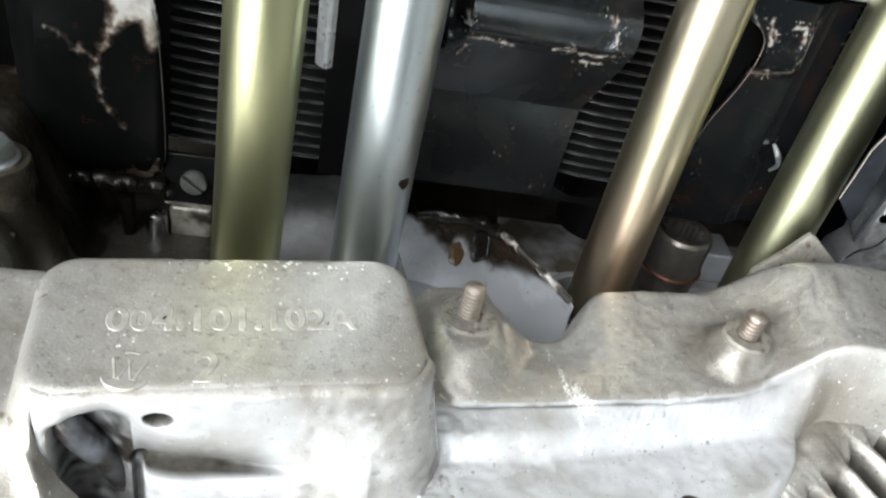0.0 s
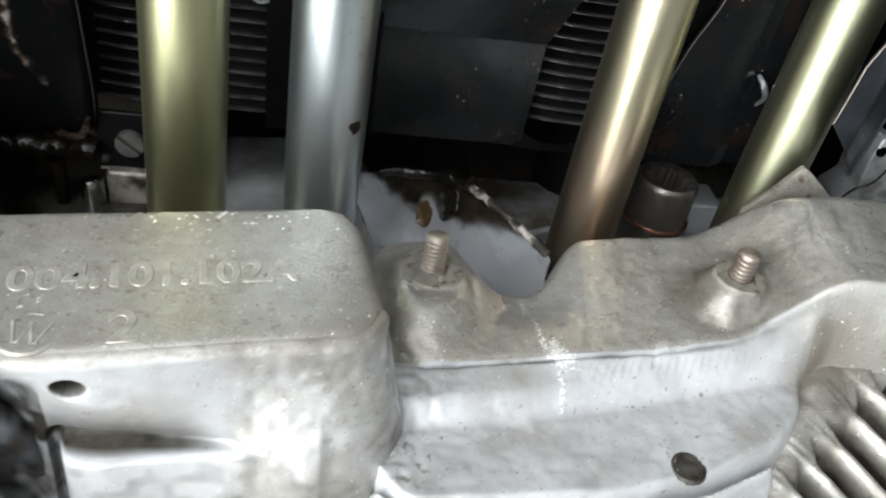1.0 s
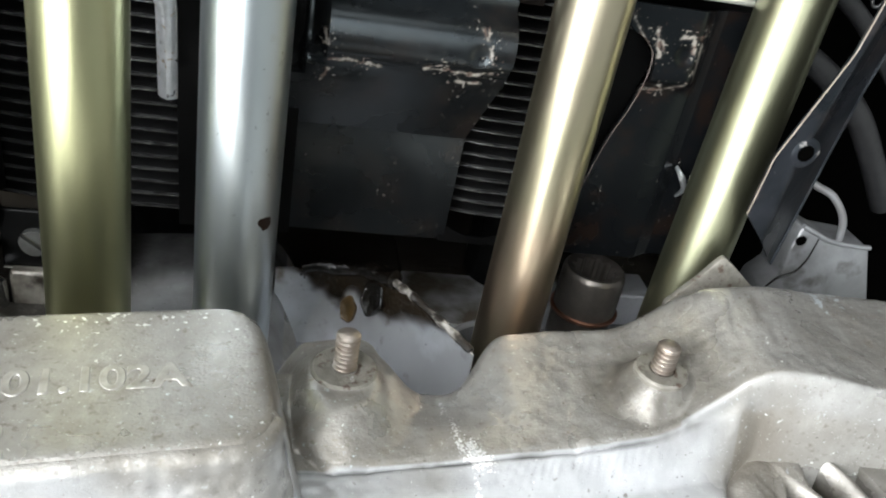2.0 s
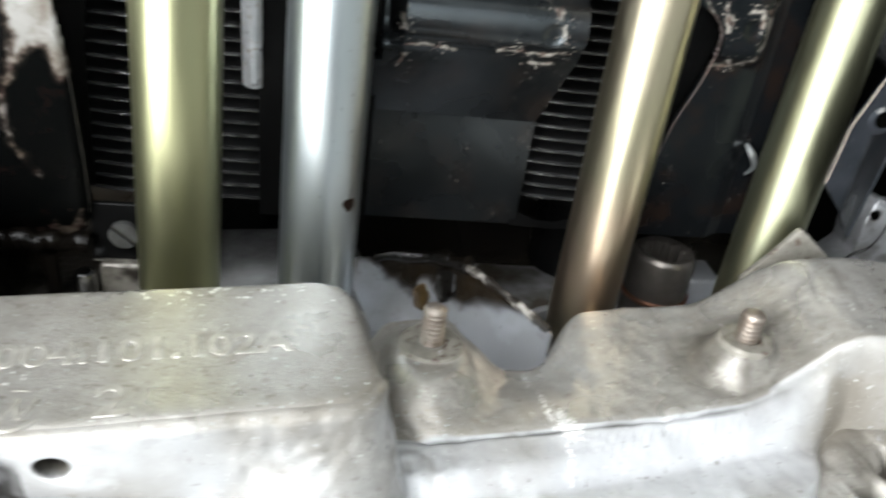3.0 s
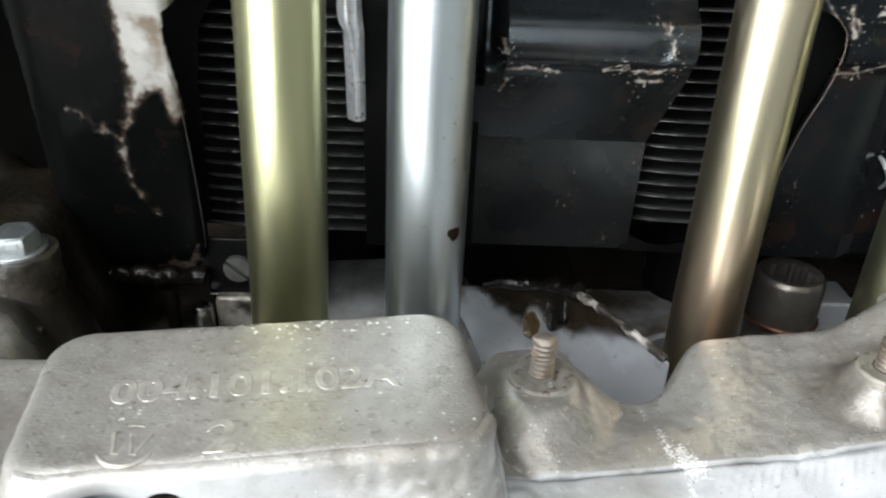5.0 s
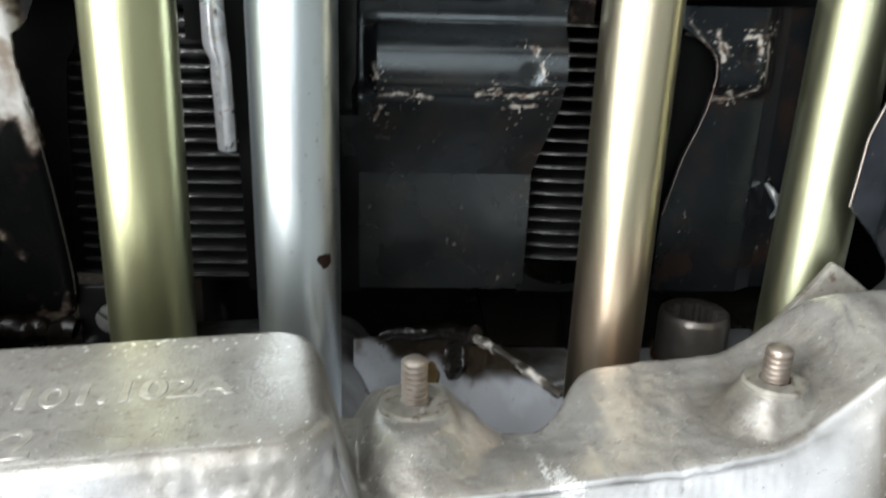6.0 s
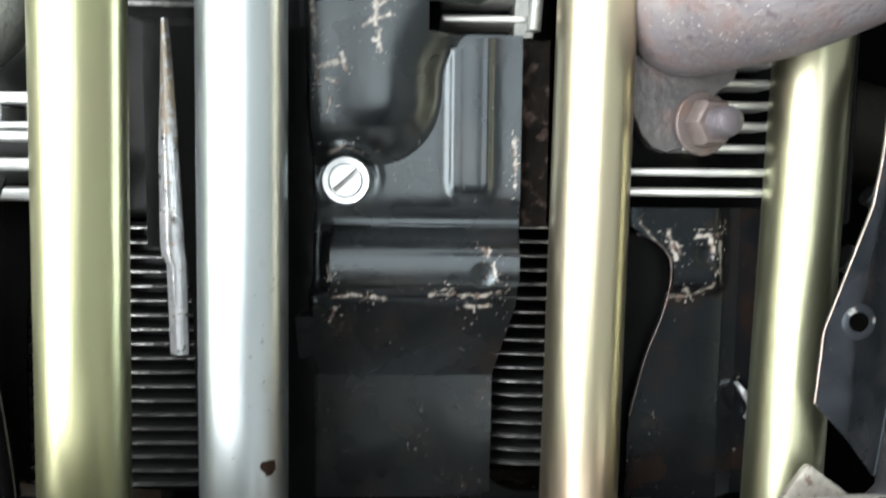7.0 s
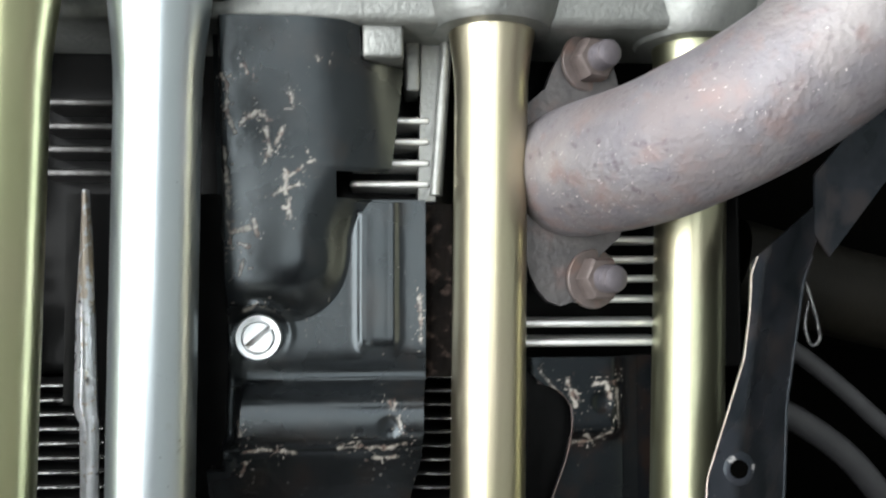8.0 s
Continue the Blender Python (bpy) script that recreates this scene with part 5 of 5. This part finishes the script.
nut_on_stud(0.1415, 0.2360, 1.2195, (0, 18, 0), "exhaust nuts")

# ---- plate beside the tubes ----
side_plate = thing("tin_plate", "black painted sheet metal plate with a threaded hole", "metal plate")
PLATE_Z = [1.0660, 1.0843, 1.1025, 1.1330, 1.1448, 1.1588, 1.1745]
PLATE_U = [0.1800, 0.1626, 0.1640, 0.1744, 0.1762, 0.1772, 0.1960]


def plate_point(u, z):
    """The plate bends away behind its bush."""
    s = 1 + 0.085 * np.clip((u - 0.1710 - 0.16 * np.clip(z - 1.10, 0, 1)) / 0.0125, 0, 1.3)
    return 0.0794 + s * (u - 0.0794), -0.0015 + s * 0.2075, 1.153 + s * (z - 1.153)


def plate_sheet(q, z):
    left_u = np.interp(z, PLATE_Z, PLATE_U)
    right_u = np.interp(z, [1.0660, 1.0974, 1.1211, 1.1536, 1.1650, 1.1745], [0.1800, 0.1843, 0.1856, 0.1910, 0.1953, 0.1960])
    return plate_point(left_u + (right_u - left_u) * q, z)


pl = grid_mesh("plate", np.linspace(0, 1, 17), np.linspace(1.0660, 1.1745, 80), plate_sheet, BLACK_PLATE, None, 0.0011)
pl.parent = side_plate
for q, r, look_of, name, label in ((0.0, 0.00024, STUD, "bare_edge", "bare bright sheared edge"), (1.0, 0.00055, BLACK_PLATE, "folded_edge", "folded edge")):
    bm = bmesh.new()
    sweep(bm, [tuple(float(c) for c in plate_sheet(np.array(q), np.array(z))) for z in np.linspace(1.0843 - 0.0180 * q, 1.1600, 18)], r, 8, 3)
    part(name, bm, look_of, side_plate, label)
bm = bmesh.new()
lathe(bm, [(0.0046, -0.0003), (0.0037, 0.0002), (0.0029, 0.0006), (0.0025, 0.0006), (0.0023, 0.0001)], 28, pose(0.1723, 0.206, 1.1047, 90, 0, 0))
bush = part("threaded_bush", bm, BLACK_PLATE, side_plate, "scraped threaded bush")
# Near-black disc paints the shade inside the bush.
part("hole", lathe(bmesh.new(), [(0.0025, 0.0), (0.0025, 0.0004), (0.0010, 0.0003)], 24, pose(0.1723, 0.2059, 1.1047, 90, 0, 0)), DEEP_SHADE, bush)
bm = bmesh.new()
sheet(bm, [(0.1945, 1.166), (0.1985, 1.160), (0.2400, 1.212), (0.2400, 1.232), (0.1985, 1.186), (0.1950, 1.182)], 0.2060, 0.0011)
for vert in bm.verts:
    vert.co = Vector(float(c) for c in plate_point(vert.co.x, vert.co.z)) + Vector((0, vert.co.y - 0.2060, 0))
part("upper_strip", bm, BLACK_PLATE, side_plate)

# ---- bolts ----
cap = thing("cap_bolt", "dark oily steel splined socket cap bolt", "bolt", at=Matrix.Translation((0.1449, 0.2530, 1.0180)))
bm = bmesh.new()
n = 48
def star(r0, r1, h):
    return [bm.verts.new(((r1 if k % 4 < 2 else r0) * math.cos(2 * math.pi * k / n), (r1 if k % 4 < 2 else r0) * math.sin(2 * math.pi * k / n), h)) for k in range(n)]
rows = [star(0.0113, 0.0113, -0.018), star(0.0116, 0.0116, 0.0), star(0.0116, 0.0116, 0.0135), star(0.0112, 0.0112, 0.0150), star(0.0104, 0.0104, 0.0158), star(0.0092, 0.0092, 0.0157), star(0.0072, 0.0084, 0.0148), star(0.0070, 0.0082, 0.006)]
for a, b in zip(rows, rows[1:]):
    for k in range(n):
        bm.faces.new((a[k], a[(k + 1) % n], b[(k + 1) % n], b[k]))
bm.faces.new(rows[-1])
bmesh.ops.recalc_face_normals(bm, faces=bm.faces)
part("bolt_head", bm, mat("oily_bolt_steel", (0.075, 0.067, 0.060), 0.3, 0.7, (0.125, 0.112, 0.10), 250, 0.5, 0.0002, 600), cap)
COPPER = mat("copper", (0.5, 0.26, 0.18), 0.35, 1.0, (0.4, 0.2, 0.14), 200)
part("washer", lathe(bmesh.new(), [(0.0126, -0.0022), (0.0127, -0.0012), (0.0124, -0.0010), (0.0110, -0.0010)], 40), COPPER, cap, "copper sealing washer")

bm = bmesh.new()
lathe(bm, [(0.0128, 1.0420), (0.0112, 1.0480), (0.0106, 1.0550), (0.0103, 1.0592), (0.0100, 1.0600), (0.0070, 1.0600)], 56, CASE_BACK @ Matrix.Translation((-0.0892, 0.2045, 0)))
part("bolt_boss", bm, GRIMY, crankcase, "grimy round bolt boss")
bm = bmesh.new()
sweep(bm, [(-0.0985, 0.1925, 1.0440), (-0.0900, 0.1900, 1.0452), (-0.0810, 0.1925, 1.0425)], [0.0012, 0.0022, 0.0010], 10, 6)
bm.transform(CASE_BACK)
part("cast_ridge", bm, GRIMY, crankcase)
DULL_ZINC = mat("dull_zinc", (0.17, 0.185, 0.19), 0.34, 0.8, (0.28, 0.30, 0.305), 300, 0.5, 0.0002, 700, (0.10, 0.09, 0.075), 240, (0.60, 0.70), 0.1)
hexb = thing("hex_bolt", "bright zinc hexagon bolt with washer on the case boss", "bolt", at=pose(-0.0892, 0.2045, 1.0598, 0, 0, 12))
part("washer", lathe(bmesh.new(), [(0.0077, 0.0), (0.0077, 0.0010), (0.0073, 0.0013), (0.005, 0.0013)], 40), ZINC, hexb)
part("bolt_head", lathe(bmesh.new(), [(0.0062, 0.001), (0.0064, 0.0016), (0.0064, 0.0052), (0.0057, 0.0060), (0.0052, 0.0061), (0.0038, 0.0058), (0.0034, 0.0059)], sides=6), DULL_ZINC, hexb)

NUT_STEEL = mat("oily_nut_steel", (0.008, 0.009, 0.009), 0.5, 0.2, (0.016, 0.017, 0.017), 200, 0.5, 0.0002, 500, spec=0.15)
for x, y, z, turn in ((-0.1445, 0.2660, 1.0570, 10), (-0.1340, 0.2380, 1.0590, 25)):
    nut = thing("hex_nut", "dull oily hexagon nut on the grimy case", "nut", "case nuts", at=pose(x, y, z, 0, 0, turn))
    part("nut_body", lathe(bmesh.new(), [(0.0050, -0.002), (0.0052, 0.0006), (0.0052, 0.0044), (0.0045, 0.0052), (0.0030, 0.0052)], sides=6), NUT_STEEL, nut)
    part("stud_end", thread(bmesh.new(), 0.0029, 0.002, 0.0078), GRIMY, nut)

tab = thing("screw_tab", "black steel tab below the finned cylinder", "bracket")
bm = bmesh.new()
box(bm, (-0.0500, 0.2400, 1.0265), (-0.022, 0.2420, 1.0465), 0.0006)
part("tab_plate", bm, BLACK_PLAIN, tab)
box(edge := bmesh.new(), (-0.0500, 0.2396, 1.0258), (-0.022, 0.2404, 1.0264), 0.0002)
part("tab_edge", edge, DARKSTEEL, tab, "bare lower edge")
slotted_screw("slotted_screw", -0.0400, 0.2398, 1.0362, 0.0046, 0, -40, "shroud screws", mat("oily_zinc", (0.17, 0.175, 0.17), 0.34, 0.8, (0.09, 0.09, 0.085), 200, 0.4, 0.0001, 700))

# ---- deflector and oily wall behind the first stud ----
wall = thing("oil_deflector", "curved grey sheet metal trough with two oily holes", "deflector")
plan_u = [0.030, 0.040, 0.050, 0.0580, 0.0640, 0.0700, 0.0780, 0.0860, 0.0935]
plan_v = [0.2600, 0.2590, 0.2575, 0.2550, 0.2500, 0.2430, 0.2315, 0.2195, 0.2085]
plan_z = [1.0190, 1.0205, 1.0225, 1.0245, 1.0265, 1.0285, 1.0285, 1.0272, 1.0255]


def drain_face(s, h):
    u, v, top = (smooth_line(s, np.arange(9), p, 0.5) for p in (plan_u, plan_v, plan_z))
    z = 0.992 + (top - 0.992) * h
    return u - 0.001 * (1 - h) * np.clip((s - 3) / 3, 0, 1), v - 0.012 * (1 - h) ** 2, z


face = grid_mesh("trough_sheet", np.linspace(0, 8.4, 260), np.linspace(0, 1, 110), drain_face, SHEET, None, 0.0012)
face.parent = wall
fq, fh = np.meshgrid(np.linspace(0, 8.4, 260), np.linspace(0, 1, 110))
low = 0.70 + 0.10 * vnoise(fq, fq * 0, 0.8, 32) + 0.05 * vnoise(fq, fh * 4, 0.35, 33) + 0.16 * np.clip(np.abs(fq - 3.6) - 1.5, 0, 9) - 0.20 * np.exp(-((fq - 2.5) / 0.35) ** 2)
film = sig((fh - low) / 0.025).ravel()
oily = face.data.attributes.new("oily", "FLOAT", "POINT")
oily.data.foreach_set("value", np.concatenate([film, film]).astype(np.float32))
HOLE_BROWN = mat("burnt_oil", (0.10, 0.062, 0.02), 0.3, 0.0, (0.05, 0.03, 0.012), 200, 0.5, 0.0005, 300)
for q, h, rx, rz, look_of, label in ((3.02, 0.56, 0.0030, 0.0046, HOLE_BROWN, "brown oily hole"), (4.20, 0.76, 0.0048, 0.0056, OIL, "black oily hole")):
    x, y, z = (float(c) for c in drain_face(np.array(q), np.array(h)))
    x2, y2, _ = (float(c) for c in drain_face(np.array(q + 0.1), np.array(h)))
    bm = bmesh.new()
    lathe(bm, [(1.0, -0.0022), (1.03, 0.0003), (0.94, 0.0007), (0.80, 0.0004), (0.4, 0.0001)], 32)
    for vert in bm.verts:
        a = math.atan2(vert.co.y, vert.co.x)
        w = 1 + 0.10 * math.sin(2 * a + q) + 0.07 * math.sin(5 * a + 2 * q)
        vert.co.x, vert.co.y = vert.co.x * rx * w, vert.co.y * rz * w
    bm.transform(pose(x - 0.0004, y - 0.0014, z, 68, 0, math.degrees(math.atan2(y2 - y, x2 - x))))
    part("oil_hole", bm, look_of, wall, label)
# ---- lug and bracket beside the right mass ----
bm = bmesh.new()
sheet(bm, [(0.1505, 1.0490), (0.1575, 1.0580), (0.1630, 1.0660), (0.1640, 1.0668), (0.1652, 1.0664), (0.1730, 1.0605), (0.1810, 1.0540), (0.1812, 1.0400), (0.1505, 1.0400)], 0.2100, 0.0022)
bmesh.ops.bevel(bm, geom=bm.edges[:], offset=0.0004, segments=2, affect="EDGES", profile=0.5)
bm.transform(CASE_BACK)
part("cast_web", bm, COLLAR, crankcase)

bracket = thing("alloy_bracket", "pale cast alloy bracket beside the black plate", "bracket", at=Matrix.Translation((0.195, 0.21, 1.055)))
BRACKET_BACK = Matrix.Translation((-0.195, -0.21, -1.055))
BRACKET_ALLOY = mat("bracket_alloy", (0.20, 0.20, 0.205), 0.38, 0.6, (0.36, 0.365, 0.38), 60, 0.45, 0.0005, 260, (0.09, 0.082, 0.075), 90, (0.54, 0.70), 0.12)
bm = bmesh.new()
sheet(bm, [(0.2005, 1.0337), (0.2017, 1.0404), (0.2066, 1.0457), (0.2055, 1.0570), (0.2068, 1.0661), (0.2188, 1.0612), (0.2355, 1.0598), (0.2455, 1.0381), (0.2455, 1.0337)], 0.2370, 0.016)
bmesh.ops.bevel(bm, geom=bm.edges[:], offset=0.0010, segments=3, affect="EDGES", profile=0.5)
bm.transform(BRACKET_BACK)
part("bracket_body", bm, BRACKET_ALLOY, bracket)
bm = bmesh.new()
sweep(bm, [(0.2066, 0.2370, 1.0664), (0.2127, 0.2365, 1.0639), (0.2188, 0.2365, 1.0617), (0.2277, 0.2365, 1.0606), (0.2355, 0.2370, 1.0601)], 0.0009, 10, 6)
bm.transform(BRACKET_BACK)
part("bracket_lip", bm, BRACKET_ALLOY, bracket)
bm = bmesh.new()
lathe(bm, [(0.0019, -0.002), (0.0019, 0.0002), (0.0014, 0.0003), (0.0006, 0.0001)], 20, BRACKET_BACK @ pose(0.2081, 0.2370, 1.0606, 90, 0, 0))
# Near-black disc paints the shade inside this small hole.
part("bracket_hole", bm, DEEP_SHADE, bracket, "small dark hole")
bm = bmesh.new()
sweep(bm, [(0.2022, 0.2369, 1.0409), (0.2055, 0.2367, 1.0454), (0.2105, 0.2367, 1.0481), (0.2133, 0.2367, 1.0537), (0.2142, 0.2367, 1.0620)], [0.0003, 0.0005, 0.0004, 0.0003, 0.0002], 8, 6)
bm.transform(BRACKET_BACK)
part("parting_line", bm, OIL, bracket, "dark oily parting line")
bm = bmesh.new()
sweep(bm, [(0.2010, 0.2425, 1.0835), (0.2075, 0.2415, 1.0800), (0.2150, 0.2400, 1.0770), (0.2210, 0.2385, 1.0700), (0.2230, 0.2380, 1.0615)], 0.0013, 10, 6)
bm.transform(BRACKET_BACK)
part("bracket_rim", bm, DULL, bracket)

# ---- oil sludge on the trough's edge ----
sludge = thing("oil_sludge", "wet black oil sludge clinging to the trough edge", "oil")
rng = random.Random(7)
bm = bmesh.new()
line, radii = [], []
for k in range(9):
    u = 0.041 + 0.030 * k / 8
    line.append((u, np.interp(u, plan_u, plan_v) + 0.0006, np.interp(u, plan_u, plan_z) + rng.uniform(-0.0002, 0.0016)))
    radii.append(rng.uniform(0.0022, 0.0034))
sweep(bm, line, radii, 12, 4)
part("sludge", bm, OIL, sludge)

bm = bmesh.new()
line = [tuple(float(c) for c in drain_face(np.array(q), np.array(1.0))) for q in np.linspace(5.0, 8.0, 16)]
sweep(bm, [(x + 0.0004, y + 0.0004, z + 0.0002) for x, y, z in line], [rng.uniform(0.0010, 0.0019) for _ in line], 8, 3)
part("edge_crust", bm, mat("edge_crust", (0.045, 0.036, 0.026), 0.4, 0.1, (0.36, 0.34, 0.31), 260, 0.25, 0.0006, 400, (0.012, 0.009, 0.006), 120, (0.5, 0.58), 0.1), wall, "crusted brown edge")

# ---- small parts below the left shroud ----
pin = thing("dowel_pin", "shiny steel dowel pin on the engine deck", "pin", at=Matrix.Translation((-0.0518, 0.2360, 0.9955)))
part("pin_body", lathe(bmesh.new(), [(0.0036, 0.0), (0.0036, 0.026), (0.0031, 0.0285), (0.0018, 0.0292)], 28), mat("chrome", (0.62, 0.63, 0.64), 0.14, 1.0, (0.5, 0.5, 0.5), 200), pin)
block = thing("cast_block", "oil-spotted pale alloy block on the engine deck", "engine block", at=Matrix.Translation((-0.0405, 0.245, 0.9955)))
bm = bmesh.new()
box(bm, (-0.0075, -0.008, 0.0), (0.0070, 0.010, 0.0310), 0.0015)
part("block_body", bm, mat("oily_block", (0.07, 0.062, 0.05), 0.35, 0.4, (0.24, 0.225, 0.20), 150, 0.35, 0.0003, 500, (0.02, 0.016, 0.012), 120, (0.50, 0.62), 0.1), block)
clump = thing("oil_clump", "glossy black oil drip below the side shroud", "oil", at=Matrix.Translation((-0.066, 0.236, 1.028)))
bm = bmesh.new()
rng = random.Random(9)
sweep(bm, [(-0.018 + 0.034 * k / 13, 0.001, 0.006 + rng.uniform(-0.001, 0.001)) for k in range(14)], [rng.uniform(0.0022, 0.0040) for k in range(14)], 12, 4)
OLD_OIL = mat("old_oil", (0.002, 0.0018, 0.0016), 0.16, 0.0, (0.005, 0.0038, 0.0028), 120, 0.5, 0.0004, 260, spec=0.12)
part("oil_streak", bm, OLD_OIL, clump)
bm = bmesh.new()
sweep(bm, [(0.004, 0, 0.002), (0.005, -0.001, -0.010), (0.0048, -0.001, -0.032)], [0.0030, 0.0022, 0.0016], 10, 6)
part("oil_string", bm, OLD_OIL, clump)

lug = thing("deck_lug", "small bluish alloy lug on the cylinder deck", "engine block", at=Matrix.Translation((0.1745, 0.280, 0.9955)))
bm = bmesh.new()
box(bm, (-0.0080, -0.009, 0.0), (0.0080, 0.009, 0.0150), 0.0015)
part("lug_body", bm, DECK, lug)

# ---- dim parts in the bay to the side ----
for pts, r, label in (([(0.225, 0.30, 1.134), (0.2396, 0.30, 1.1256), (0.2562, 0.30, 1.1125), (0.2734, 0.30, 1.0972), (0.30, 0.30, 1.075)], 0.0035, "thin black rubber hose in the engine bay"),
                      ([(0.215, 0.295, 1.112), (0.2346, 0.295, 1.1021), (0.2533, 0.295, 1.089), (0.2686, 0.295, 1.0716), (0.285, 0.295, 1.05)], 0.0050, "thick black rubber hose in the engine bay")):
    h = thing("rubber_hose", label, "hose", "bay hoses", at=Matrix.Translation(pts[0]))
    part("hose", sweep(bmesh.new(), [Vector(p) - Vector(pts[0]) for p in pts], r, 16, 8), RUBBER, h)
wire = thing("wire_loop", "short loop of grey wire beside the plate", "wire", at=Matrix.Translation((0.2424, 0.30, 1.1494)))
part("wire", sweep(bmesh.new(), [(0, 0, 0.004), (0.003, 0, -0.006), (0.0052, 0, -0.0174), (0.002, 0.001, -0.020), (0.0005, 0.002, -0.012), (0.0032, 0.003, -0.002)], 0.0008, 10, 6), FIN_DARK, wire)
duct = thing("heater_duct", "dull brown duct in the dark engine bay", "duct", at=Matrix.Translation((0.262, 0.345, 1.150)))
DUCT = mat("dull_duct", (0.007, 0.006, 0.004), 0.5, 0.0, (0.004, 0.0036, 0.0026), 40, 0.5, 0.0004, 200, spec=0.12)
part("duct_body", sweep(bmesh.new(), [(-0.03, 0, 0.012), (0.0, 0, 0.004), (0.04, 0.0, -0.006), (0.08, 0.01, -0.012)], 0.020, 28, 6), DUCT, duct)

boss = thing("tube_seat", "round pale alloy seat on the cylinder deck", "engine block", at=Matrix.Translation((0.1078, 0.2272, 0.9955)))
part("seat_ring", lathe(bmesh.new(), [(0.0140, 0.004), (0.0165, 0.0045), (0.0168, 0.0165), (0.0176, 0.0172), (0.0188, 0.0172), (0.0196, 0.0164), (0.0202, 0.004), (0.0230, 0.0)], 56), DULL, boss)
